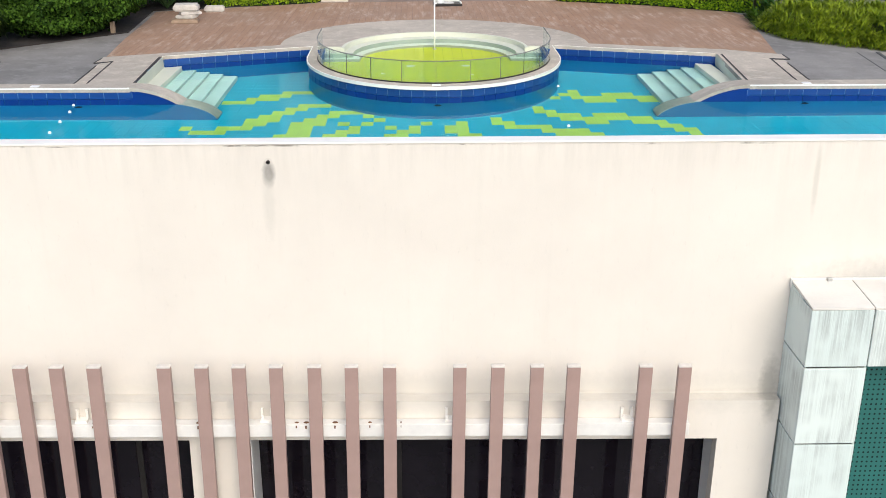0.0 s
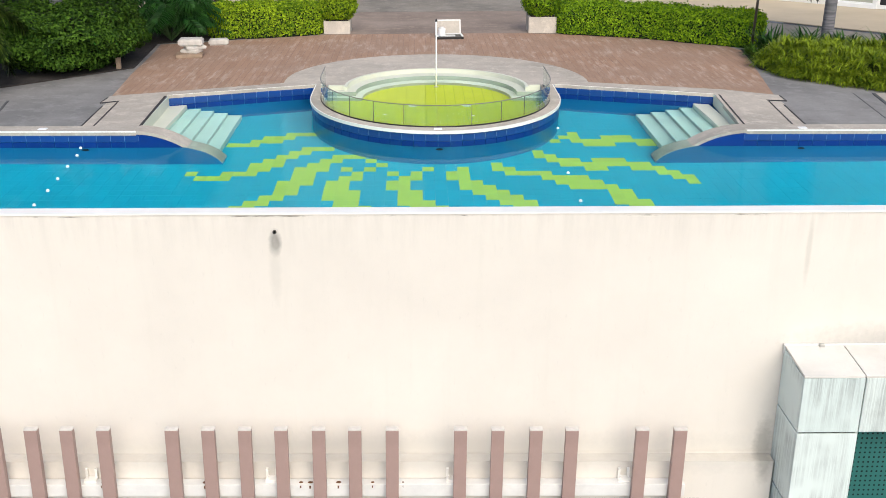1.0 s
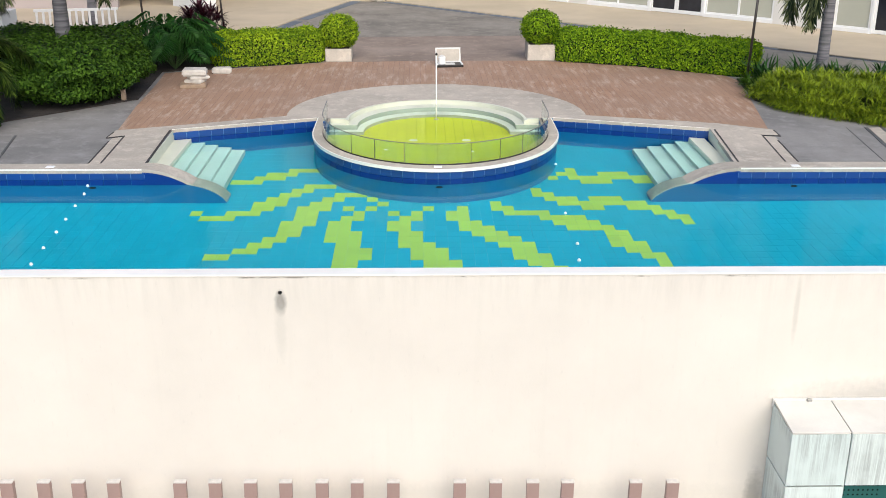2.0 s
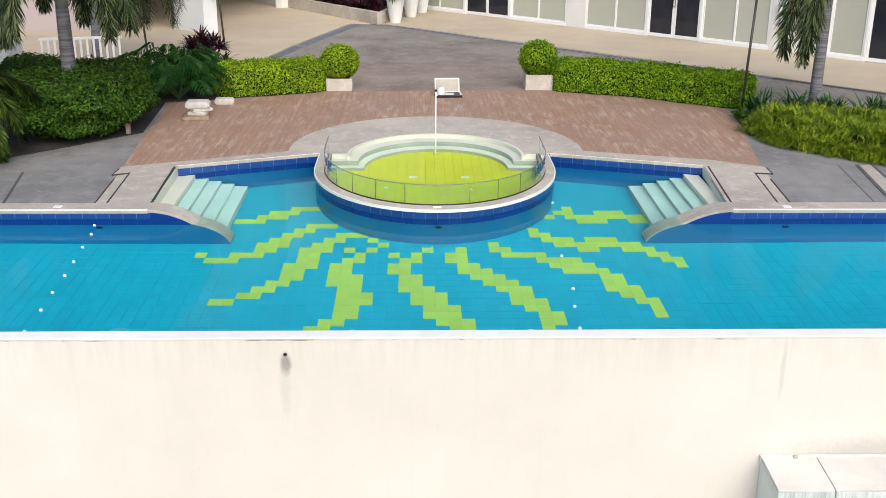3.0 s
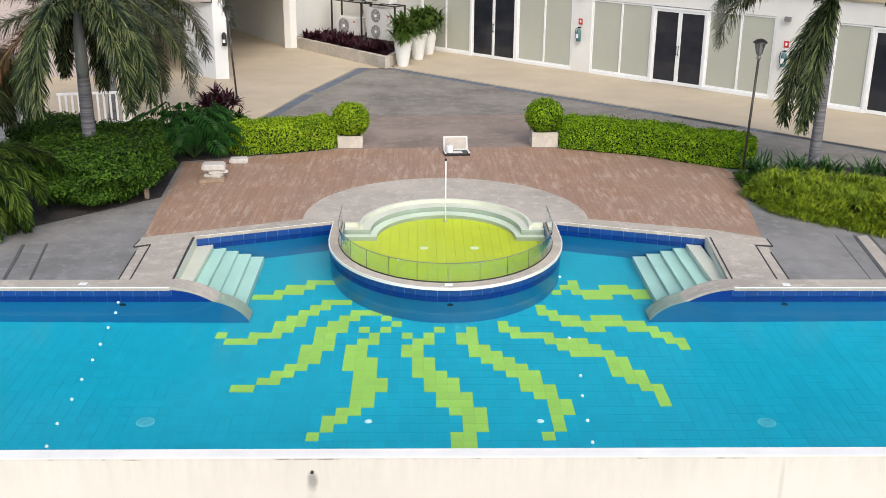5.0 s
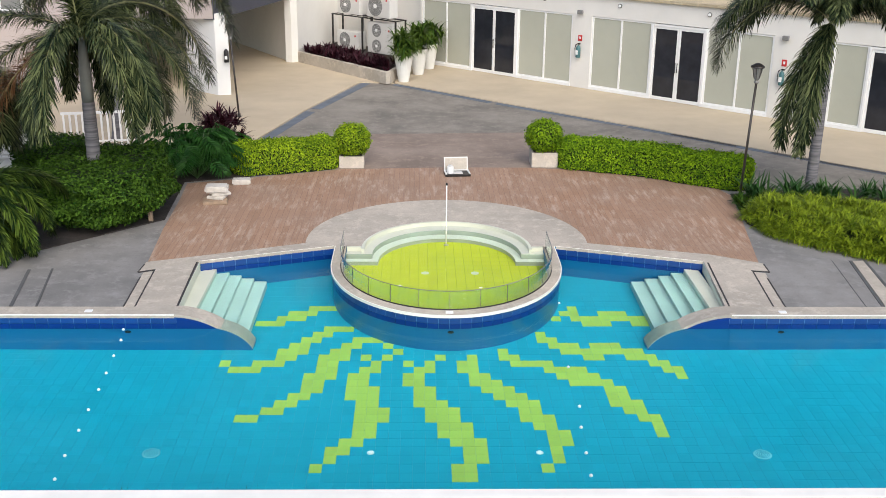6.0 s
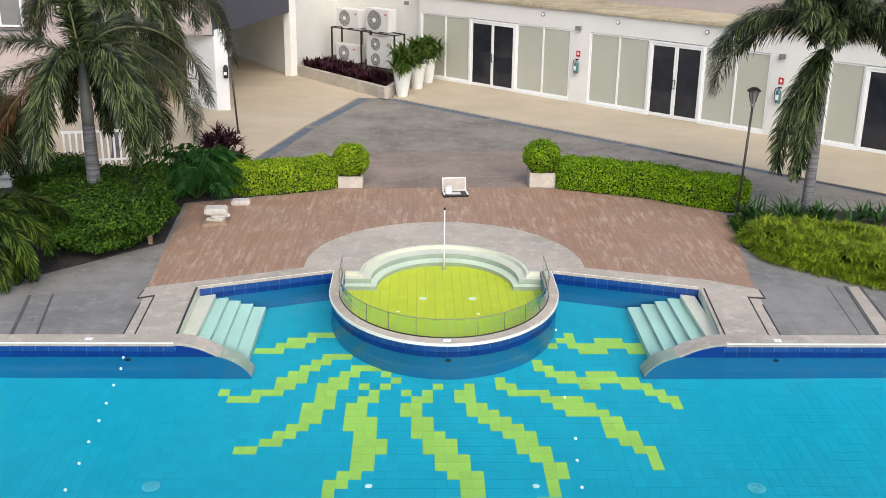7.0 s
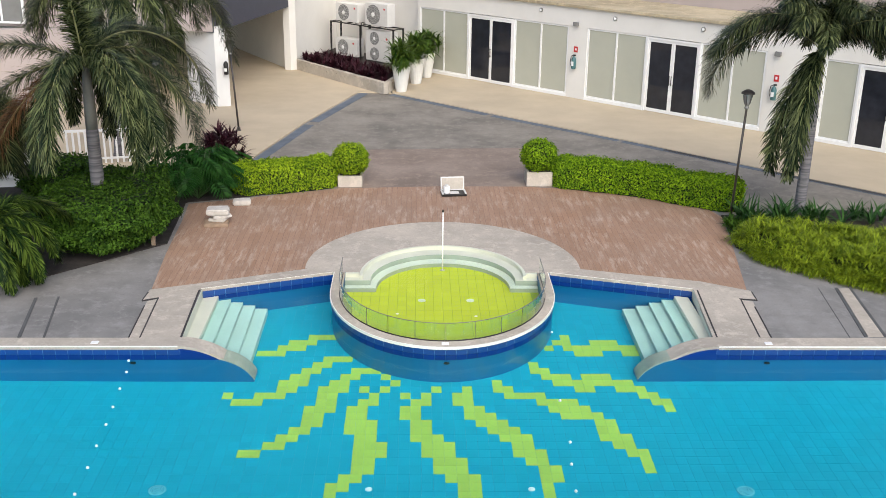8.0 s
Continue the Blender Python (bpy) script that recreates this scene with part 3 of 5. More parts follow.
# paving fields laid on the deck
def field(name, pts, mat, label, z=0.004, cat="pavement", th=0.02):
    return structure(finish(name, slab(pts, z - th, z), [mat, mat]), label, cat)


def strip(name, a, b, w, mat, label, z, cat="drain", group=""):
    a, b = Vector((*a, 0)), Vector((*b, 0))
    d = (b - a).normalized()
    s = Vector((-d.y, d.x, 0)) * (w / 2)
    ob = finish(name, slab([tuple((a + s)[:2]), tuple((b + s)[:2]), tuple((b - s)[:2]), tuple((a - s)[:2])], z - 0.02, z), [mat, mat])
    return tagged(ob, label, cat, group, "structure")


field("pavement_brown", [(-5.25, 8.98), (-4.45, 9.2), (-2.5, 9.95)] + arc(0.05, 10.15, 2.64, 183, -3, 40) + [(2.64, 10.05), (4.8, 9.4), (5.6, 8.98), (5.98, 11.2), (6.3, 13.2), (6.15, 13.72), (4.7, 14.72), (3.06, 15.3), (2.1, 15.46), (0.1, 15.46), (-2.3, 15.25), (-3.57, 14.78), (-4.5, 14.4), (-5.6, 14.0), (-5.5, 12.8), (-5.4, 10.8)], M_BROWN, "brown stamped concrete deck worn pale in patches")
field("pavement_ring", arc(0.05, 10.15, 2.64, 183, -3, 40) + [(2.07, 9.83), (1.70, 9.83)] + list(reversed(arc(BX, BY, RB, 178, 2, 40))) + [(-1.63, 9.83), (-2.03, 9.83)], M_COPE, "pale concrete ring behind the wading pool", 0.008)
for nm, pts in (("coping_west", [(-30, 6.56), (-4.27, 6.56), (-4.28, 6.88), (-4.37, 8.96), (-2.03, 9.80), (-2.03, 9.98), (-2.55, 9.98), (-4.48, 9.22), (-5.27, 8.93), (-5.29, 8.43), (-5.03, 8.54), (-4.95, 6.88), (-30, 6.88)]),
                ("coping_east", [(30, 6.56), (4.44, 6.56), (4.43, 6.88), (4.62, 9.0), (2.07, 9.80), (2.07, 9.98), (2.62, 10.02), (4.85, 9.38), (5.66, 8.92), (5.64, 8.49), (5.36, 8.54), (5.21, 6.9), (30, 6.9)])):
    field(nm, pts, M_COPE, "pale concrete pool coping", 0.012, "coping", 0.06)
field("coping_strip_west", [(-5.19, 8.40), (-5.03, 8.50), (-4.96, 6.89), (-5.13, 6.89)], M_COPE, "narrow pale strip between two drain slots", 0.011, "coping", 0.03)
field("coping_strip_east", [(5.55, 8.43), (5.37, 8.48), (5.22, 6.91), (5.40, 6.91)], M_COPE, "narrow pale strip between two drain slots", 0.011, "coping", 0.03)
# thin white strips: highlight of the straight coping edges, put into colour
for a, b in (((-30, 6.562), (-4.27, 6.562)), ((4.44, 6.562), (30, 6.562)), ((-4.36, 8.972), (-2.03, 9.812)), ((2.07, 9.812), (4.61, 9.012))):
    strip("coping_glint", a, b, 0.010, M_LIP, "white strip for the catch light along the pool coping", 0.017, "coping", "coping edges")
field("pavement_middle", [(-2.6, 15.25), (2.3, 15.47), (2.9, 15.36), (2.4, 19.1), (-1.72, 18.85), (-2.6, 16.3)], M_COURT2, "brownish concrete passage between the planters", 0.0035)
field("pavement_court", [(-4.85, 17.9), (-2.8, 15.3), (-2.62, 16.3), (-1.74, 18.87), (2.41, 19.12), (2.92, 15.4), (4.7, 14.75), (6.2, 13.75), (12, 9.5), (16, 9.5), (10.61, 14.9), (-1.37, 26.04), (-2.32, 26.19)], M_COURT, "grey concrete court behind the hedges", 0.003)
field("walkway_west", [(-4.72, 17.94), (-3.8, 21.72), (-2.45, 26.2), (-1.30, 26.1), (-6.5, 33.0), (-8.0, 42), (-30, 42), (-30, 18), (-9.0, 15.5), (-6.8, 16.2)], M_BEIGE, "smooth beige walkway under the building", 0.03, "walkway", 0.05)
field("walkway_east", [(-1.28, 26.12), (2.36, 22.72), (5.32, 20.03), (7.82, 17.63), (9.46, 16.03), (10.68, 14.98), (30, -2.6), (30, 12), (-2, 40)], M_BEIGE, "smooth beige walkway along the shopfronts", 0.03, "walkway", 0.05)


strip("gutter", (-4.6, 17.6), (-3.62, 21.6), 0.28, M_GUTTER, "slate blue painted gutter beside the walkway", 0.010)
strip("gutter", (-3.50, 22.0), (-2.22, 26.1), 0.28, M_GUTTER, "slate blue painted gutter beside the walkway", 0.010)
strip("gutter", (-1.3, 25.92), (1.7, 23.06), 0.22, M_GUTTER, "slate blue painted gutter beside the walkway", 0.010)
strip("gutter", (1.85, 22.92), (5.2, 19.95), 0.20, M_GUTTER, "slate blue painted gutter beside the walkway", 0.010)
strip("gutter", (5.3, 19.86), (14.0, 11.7), 0.22, M_GUTTER, "slate grated gutter beside the walkway", 0.010)
grate = empty("drain_grate")
tagged(grate, "dark slotted drain grate along the walkway", "drain", kind="structure")
d = Vector((0.7295, -0.684, 0))
bars = bmesh.new()
p0 = Vector((6.3, 18.92, 0))
k = 0
while k * 0.055 < 10.0:
    if int(k * 0.055 / 0.95) not in (2,):
        c = p0 + d * (k * 0.055)
        r = Matrix.Translation((c.x, c.y, 0.014)) @ Matrix.Rotation(math.atan2(d.y, d.x), 4, "Z") @ Matrix.Diagonal((0.026, 0.16, 0.012, 1))
        b2 = bmesh.new()
        bmesh.ops.create_cube(b2, size=1.0, matrix=r)
        join(bars, b2)
    k += 1
tagged(part("bars", bars, M_SLOT, grate), "dark drain slots", kind="stuff")

SLOTS = (((-4.38, 8.92), (-4.29, 6.9), 0.028), ((-5.03, 8.54), (-4.95, 6.9), 0.024), ((-5.19, 8.20), (-5.13, 6.9), 0.022), ((-5.29, 8.42), (-5.02, 8.55), 0.028), ((-5.27, 8.80), (-5.29, 8.44), 0.022),
         ((4.68, 8.95), (4.50, 6.92), 0.028), ((5.36, 8.54), (5.21, 6.92), 0.024), ((5.51, 8.19), (5.40, 6.92), 0.024), ((5.34, 8.55), (5.65, 8.49), 0.028), ((5.66, 8.88), (5.64, 8.50), 0.024),
         ((-7.18, 8.55), (-6.9, 6.9), 0.055), ((-6.80, 8.6), (-6.50, 6.9), 0.035), ((7.30, 9.08), (7.0, 6.95), 0.055), ((7.56, 9.10), (7.33, 6.95), 0.05))
for a, b, w in SLOTS[:10]:
    strip("drain_slot", a, b, w, M_SLOT, "narrow dark drain slot in the paving", 0.016, "drain", "drain slots round the pool")
for a, b in (((6.97, 9.1), (6.72, 6.93)),):
    strip("paving_joint", a, b, 0.012, M_JOINTSHADE, "fine joint in the grey paving", 0.0045, "joint", "paving joints")
# flat dark strips stand for the shade line of low paving steps
for a, b, w in SLOTS[10:]:
    strip("kerb_shade", a, b, w, M_JOINTSHADE, "dark flat strip for the shaded riser of a low paving step", 0.010, "kerb", "paving step edges")
field("kerb_strip", [(7.33, 9.05), (7.53, 9.08), (7.30, 6.96), (7.04, 6.96)], M_COPE, "pale worn nosing of a low paving step", 0.009, "kerb")
for x, y in ((-5.62, 6.70), (5.28, 6.68), (0.01, 6.66)):
    o = finish("depth_marker", box(x - 0.06, x + 0.06, y - 0.05, y + 0.05, 0.005, 0.020, 0.004), M_FRAME)
    tagged(o, "small white depth marker set in the coping", "marker", "depth markers")


# ---- pool steps ----
def pool_steps(sign, xs, y0, y1, label):
    s = empty("pool_steps")
    tagged(s, label, "steps", "pool steps")
    outer = sign * (4.35 if sign < 0 else 4.55)
    for k, x in enumerate(xs):
        z = -0.165 - 0.17 * k
        prev = outer if k == 0 else xs[k - 1]
        a, b = sorted((x, prev))
        part("tread", box(a, b, y0, y1 + 0.02 * k, -1.13, z, 0.008), M_STEP if k == 0 else M_STEPW, s, "cream dry tread" if k == 0 else "mint tread under water")
    # pale riser against the deck
    e0, e1 = ((-4.29, 6.9), (-4.35, 8.96)) if sign < 0 else ((4.473, 6.9), (4.615, 8.99))
    riser = slab([e0, e1, (e1[0] - sign * 0.012, e1[1]), (e0[0] - sign * 0.012, e0[1])], -0.17, -0.004)
    part("riser", riser, [M_STEP, M_STEP], s, "cream riser under the coping")
    # wall, waterline facing and arched kerb that run down into the water
    xa, xb = (-4.29, -3.08) if sign < 0 else (4.46, 3.16)
    n = 28
    wall_bm, face_bm, kerb_bm = bmesh.new(), bmesh.new(), bmesh.new()
    sets = ([], [], [])
    for k in range(n + 1):
        u = k / n
        x = xa + (xb - xa) * u
        z = 0.014 - 0.62 * u * u - 0.38 * u ** 8
        for bm, cols, (ya, yb, zl, zh) in zip((wall_bm, face_bm, kerb_bm), sets, ((6.583, 6.915, -1.13, z - 0.05), (6.571, 6.581, min(z - 0.052, -0.252), max(z - 0.05, -0.25)), (6.561, 6.92, z - 0.048, z))):
            if bm is face_bm and z - 0.05 < -0.25:
                continue
            cols.append([bm.verts.new(v) for v in ((x, ya, zl), (x, ya, zh), (x, yb, zh), (x, yb, zl))])
    for bm, cols, nm, mat, lab in zip((wall_bm, face_bm, kerb_bm), sets, ("side_wall", "waterline_facing", "side_kerb"), (M_POOLWALL, M_NAVY, M_COPE), ("blue tiled side wall", "navy waterline facing", "arched pale concrete kerb")):
        for p, q in zip(cols, cols[1:]):
            for j in range(4):
                bm.faces.new((p[j], p[(j + 1) % 4], q[(j + 1) % 4], q[j]))
        bm.faces.new(cols[0]), bm.faces.new(list(reversed(cols[-1])))
        bmesh.ops.recalc_face_normals(bm, faces=bm.faces[:])
        part(nm, bm, mat, s, lab)
    return s


pool_steps(-1, [-4.07, -3.86, -3.65, -3.43, -3.21], 6.92, 9.12, "five cream and mint steps down into the pool")
pool_steps(1, [4.30, 4.08, 3.86, 3.62, 3.38], 6.92, 9.14, "five cream and mint steps down into the pool")


# ---- slatted screen in front of the lower windows ----
screen = empty("slat_screen", SAG)
tagged(screen, "row of dusty rose metal slats on a white rail", "screen")
part("rail", box(-9.0, 2.02, -0.24, -0.14, -1.53, -1.415, 0.006), M_RAIL, screen, "white painted rail with rust spots")
SLATX = (-4.37, -4.07, -3.77, -3.46, -3.17, -2.87, -2.31, -2.01, -1.71, -1.41, -1.10, -0.80, -0.49, 0.08, 0.39, 0.71, 1.01, 1.60, 1.92)
me = None
for x in SLATX:
    if me is None:
        o = part("slat", box(-0.054, 0.054, -0.30, -0.243, -4.6, -0.86, 0.004), M_SLAT, screen)
        me = o.data
        c = part("cap", box(-0.055, 0.055, -0.302, -0.2415, -0.859, -0.848, 0.003), M_STONE, o, "pale scuffed end cap")
        cme = c.data
    else:
        o = new("slat", me)
        o.parent = screen
        c = new("cap", cme)
        c.parent = o
    o.location.x = x
random.seed(4)
for x in (-3.05, -1.52, 0.02, 1.5):
    bm = box(x - 0.05, x + 0.05, -0.21, -0.132, -1.414, -1.39)
    box(x - 0.05, x - 0.03, -0.16, -0.135, -1.39, -1.31, bm=bm)
    box(x + 0.03, x + 0.05, -0.16, -0.135, -1.39, -1.31, bm=bm)
    rod((x - 0.03, -0.18, -1.39), (x - 0.03, -0.18, -1.36), 0.008, seg=8, bm=bm)
    part("bracket", bm, M_LIP, screen, "white bolted bracket")
for x, w in ((-2.08, 0.022), (-1.42, 0.012), (-1.27, 0.016), (-1.19, 0.02), (-0.95, 0.02), (-0.66, 0.014), (-0.40, 0.009), (-2.95, 0.01)):
    bm = lathe([(w, 0.0), (w * 0.8, 0.003), (0, 0.004)], 9)
    o = part("rust_spot", bm, M_RUST, screen, "brown rust spot")
    o.matrix_basis = Matrix.Translation((x, -0.2, -1.415)) @ Matrix.Diagonal((1.2, 0.9, 1, 1))
    bm = box(x - w * 0.35, x + w * 0.35, -0.2425, -0.2405, -1.43 - w, -1.422)
    part("rust_run", bm, M_RUST, screen)

pipe = empty("pipe_stub", FRONT)
tagged(pipe, "rusty broken pipe stub in the wall", "pipe")
bm = lathe([(0.016, 0.0), (0.016, 0.008), (0.011, 0.008), (0.011, 0.002), (0.0, 0.002)], 10)
o = part("sleeve", bm, M_SLOT, pipe)
o.matrix_basis = pose(-1.42, 0.002, 0.795, 90, 0, 0)

# ---- clad portal beside the screen ----
portal = empty("clad_portal", FRONT)
tagged(portal, "projecting portal clad in pale streaked panels", "portal")
def panel(x0, x1, y0, y1, z0, z1):
    part("panel", box(x0, x1, y0, y1, z0, z1, 0.006), M_PANEL, portal)
part("core", box(2.825, 3.285, -0.49, -0.005, -6.0, -0.30), M_SLOT, portal, "dark joint backing")
part("core", box(3.285, 9.0, -0.49, -0.005, -0.77, -0.30), M_SLOT, portal, "dark joint backing")
z = -0.285
for dz in (0.505, 0.70, 0.70, 0.70, 0.70, 0.7):
    panel(2.80, 3.295, -0.515, -0.492, z - dz + 0.016, z)
    panel(2.80, 2.823, -0.490, -0.006, z - dz + 0.016, z)
    panel(3.287, 3.31, -0.490, -0.006, z - dz + 0.016, z) if z < -0.7 else None
    z -= dz
x = 3.303
FALL = Matrix.Translation((0, -0.515, -0.272)) @ Matrix.Rotation(radians(4.2), 4, "X") @ Matrix.Translation((0, 0.515, 0.272))   # tops fall to the front
part("top_panel", box(2.80, 3.290, -0.515, -0.006, -0.283, -0.262, 0.005), M_PTOP, portal, "cream top panel").matrix_basis = FALL
part("side_infill", box(2.802, 2.821, -0.30, -0.006, -0.284, -0.262), M_PANEL, portal)
part("flashing", box(2.79, 9.0, -0.028, -0.004, -0.30, -0.214, 0.003), M_RAIL, portal, "thin pale flashing against the wall")
for k in range(6):
    w = 0.9
    panel(x, x + w - 0.014, -0.515, -0.492, -0.775, -0.285)
    part("top_panel", box(x - 0.005, x + w - 0.013, -0.515, -0.006, -0.283, -0.262, 0.005), M_PTOP, portal, "cream top panel").matrix_basis = FALL
    x += w
sheet = part("sheet", box(3.32, 9.0, -0.30, -0.28, -6.0, -0.78), M_TEAL, portal, "dark teal perforated sheet")
hv, hf = [], []
for r in range(34):
    for c in range(9):
        x, z = 3.36 + c * 0.042, -0.82 - r * 0.046
        n = len(hv)
        hv += [(x + 0.010 * math.cos(a * math.pi / 3), -0.3015, z + 0.010 * math.sin(a * math.pi / 3)) for a in range(6)]
        hf.append(tuple(range(n, n + 6)))
tagged(raw("perforations", hv, hf, M_HOLE, portal), "rows of small round holes", kind="stuff")
o = finish("anchor", box(3.08, 3.12, -0.06, -0.03, -0.232, -0.203, 0.004), M_STEEL, m=FRONT)
tagged(o, "small metal anchor on the portal top", "anchor")


# ---- shopfront building ----
FM = pose(1.37, 28.56, 0.03, 0, 0, -42.53)       # along the facade: x along it, y into the building
facade = empty("wall_shopfront", FM)
structure(facade, "white painted shopfront wall under a flat roof", "wall")
RUNS = ((-2.35, 4.2), (4.93, 11.05), (12.75, 18.9))
part("header", box(-2.45, 34, 0, 0.25, 2.321, 2.93), M_FACADE, facade)
edges = [-2.45] + [v for r in RUNS for v in r] + [34]
for a, b in zip(edges[::2], edges[1::2]):
    part("pier", box(a, b, 0, 0.25, 0, 2.32), M_FACADE, facade)
part("roof_ledge", box(-2.6, 34, -0.10, 2.45, 2.932, 3.02, 0.01), M_TAN, facade, "tan weather-stained roof ledge")
part("upper_wall", box(-9, 34, 2.45, 2.7, 2.5, 8.0), M_PINK, facade, "pale pink upper wall")


def window(nm, x0, x1, n, z0=0.10, z1=2.31):
    w = empty(nm, FM)
    structure(w, "white framed window with frosted panes", "window")
    part("window_sill", box(x0, x1, -0.02, 0.14, 0.0, z0 - 0.002, 0.006), M_FRAME, w)
    step = (x1 - x0) / n
    fb = box(x0, x1, 0.02, 0.09, z0, z0 + 0.04)
    box(x0, x1, 0.02, 0.09, z1 - 0.04, z1, bm=fb)
    for k in range(n + 1):
        c = min(max(x0 + k * step, x0 + 0.03), x1 - 0.03)
        box(c - 0.03, c + 0.03, 0.021, 0.089, z0 + 0.04, z1 - 0.04, bm=fb)
    part("window_frame", fb, M_FRAME, w)
    for k in range(n):
        part("pane", box(x0 + k * step + 0.02, x0 + (k + 1) * step - 0.02, 0.045, 0.06, z0 + 0.02, z1 - 0.02), M_PANE, w, "greenish frosted pane")
    return w


def door(nm, x0, x1, opened=0.0):
    w = empty(nm, FM)
    structure(w, "white framed double door with dark glass", "door")
    fb = box(x0, x0 + 0.06, -0.01, 0.10, 0, 2.30)
    box(x1 - 0.06, x1, -0.01, 0.10, 0, 2.30, bm=fb)
    box(x0 + 0.06, x1 - 0.06, -0.01, 0.10, 2.24, 2.30, bm=fb)
    part("door_frame", fb, M_FRAME, w)
    mid = (x0 + x1) / 2
    for k, (a, b) in enumerate(((x0 + 0.065, mid - 0.003), (mid + 0.003, x1 - 0.065))):
        y = 0.02 - (opened if k else 0.0)
        lb = box(a, a + 0.062, y, y + 0.045, 0.01, 2.235)
        box(b - 0.062, b, y, y + 0.045, 0.01, 2.235, bm=lb)
        box(a + 0.062, b - 0.062, y, y + 0.045, 0.01, 0.11, bm=lb)
        box(a + 0.062, b - 0.062, y, y + 0.045, 2.16, 2.235, bm=lb)
        leaf = part("leaf", lb, M_FRAME, w, "white framed door leaf")
        part("glass", box(a + 0.058, b - 0.058, y + 0.018, y + 0.03, 0.10, 2.17), M_DARKGLASS, leaf, "dark reflecting glass")
        hx = b - 0.031 if k == 0 else a + 0.031
        hb = rod((hx, y - 0.05, 0.9), (hx, y - 0.05, 1.2), 0.011, seg=8)
        rod((hx, y - 0.05, 0.93), (hx, y + 0.01, 0.93), 0.008, seg=8, bm=hb)
        rod((hx, y - 0.05, 1.17), (hx, y + 0.01, 1.17), 0.008, seg=8, bm=hb)
        part("handle", hb, M_METAL, leaf, "black pull handle")
    return w


window("window_3", -2.35, -0.06, 2)
door("door_1", -0.06, 1.98, 0.03)
window("window_4", 1.98, 4.2, 2)
window("window_5", 4.93, 7.12, 2)
door("door_2", 7.12, 8.96)
window("window_6", 8.96, 11.05, 2)
window("window_7", 12.75, 13.72, 1)
door("door_3", 13.72, 15.56)
window("window_8", 15.56, 18.9, 3)
# unseen black sheet added behind the shopfront, stands for the unlit interior
structure(finish("wall_dark_backing", box(-2.3, 34, 1.2, 1.3, 0, 2.9), M_SLOT, m=FM), "black sheet added behind the glazing for the unlit interior", "wall")


def fixture(s, z, kind):
    o = empty("wall_light", FM @ Matrix.Translation((s, -0.001, z)))
    if kind == "round":
        tagged(o, "small round bulkhead light on the white wall", "light", "wall lights")
        a = part("rim", lathe([(0.07, 0.0), (0.07, 0.03), (0.05, 0.045), (0.0, 0.045)], 18), M_LAMPGLASS, o)
        b = part("lens", lathe([(0.045, 0.046), (0.04, 0.056), (0.0, 0.06)], 16), M_FRAME, o, "pale lens")
        for p in (a, b):
            p.matrix_basis = pose(0, 0, 0, 90, 0, 0)
    else:
        tagged(o, "small grey floodlight on the white wall", "light", "wall lights")
        part("bracket", box(-0.03, 0.03, -0.05, 0, -0.03, 0.03, 0.004), M_ACGRILL, o)
        p = part("head", box(-0.09, 0.09, -0.14, -0.05, -0.07, 0.06, 0.015), M_ACGRILL, o, "grey lamp head")
        part("lens", box(-0.07, 0.07, -0.143, -0.1405, -0.05, 0.04), M_LAMPGLASS, o)


for s, z, kd in ((4.53, 2.42, "flood"), (11.41, 2.30, "flood"), (-3.0, 2.6, "flood"), (3.07, 2.72, "round"), (5.94, 2.72, "round"), (9.0, 2.72, "round")):
    fixture(s, z, kd)


def extinguisher(s, z):
    o = empty("fire_extinguisher", FM @ Matrix.Translation((s, -0.09, z)))
    tagged(o, "dark wall-hung fire extinguisher with a pale label", "extinguisher", "extinguishers")
    part("cylinder", lathe([(0.07, 0.0), (0.078, 0.02), (0.078, 0.30), (0.055, 0.36), (0.025, 0.39), (0.02, 0.42), (0, 0.42)], 18), M_EXT, o, smooth=True)
    bm = box(-0.02, 0.07, -0.02, 0.02, 0.42, 0.46, 0.005)
    part("valve", bm, M_METAL, o)
    part("hose", tube([(-0.02, -0.01, 0.44), (-0.09, -0.02, 0.40), (-0.115, -0.02, 0.28), (-0.10, -0.02, 0.10)], 0.012), M_METAL, o, "black hose", True)
    part("label", box(-0.045, 0.045, -0.083, -0.0795, 0.10, 0.24), M_FRAME, o, "pale instruction label")
    sg = empty("safety_sign", FM @ Matrix.Translation((s, -0.004, z + 0.52)))
    tagged(sg, "small red safety sign above the extinguisher", "sign", "safety signs")
    part("plate", box(-0.075, 0.075, -0.008, 0.0, 0.0, 0.19, 0.003), M_RED, sg)
    part("pictogram", box(-0.03, 0.03, -0.0105, -0.0085, 0.06, 0.14, 0.001), M_FRAME, sg, "white bar")


extinguisher(4.52, 0.98)
extinguisher(11.41, 0.98)

# recess with the cooling units, planter in front
struct_bm = box(-7.4, -2.45, 0.35, 0.6, 0.0, 9.0)
structure(finish("wall_recess_back", struct_bm, M_FACADE, m=FM), "white wall behind the cooling units", "wall")


def wall_between(nm, a, b, z0, z1, th, mat, label, base=FM):
    a, b = Vector((*a, 0)), Vector((*b, 0))
    dd = (b - a).normalized()
    s = Vector((-dd.y, dd.x, 0)) * th
    ob = finish(nm, slab([tuple(a[:2]), tuple(b[:2]), tuple((b + s)[:2]), tuple((a + s)[:2])], z0, z1), [mat, mat], m=base)
    return structure(ob, label, "wall")


wall_between("wall_recess_side", (-7.25, 0.6), (-5.75, -3.3), 0, 9, -0.25, M_FACADE, "white side wall of the planted recess")
wall_between("wall_passage", (-5.75, -3.3), (-13.5, -0.9), 0, 9, -0.25, M_FACADE, "white wall of the covered passage")
pl = empty("long_planter", FM)
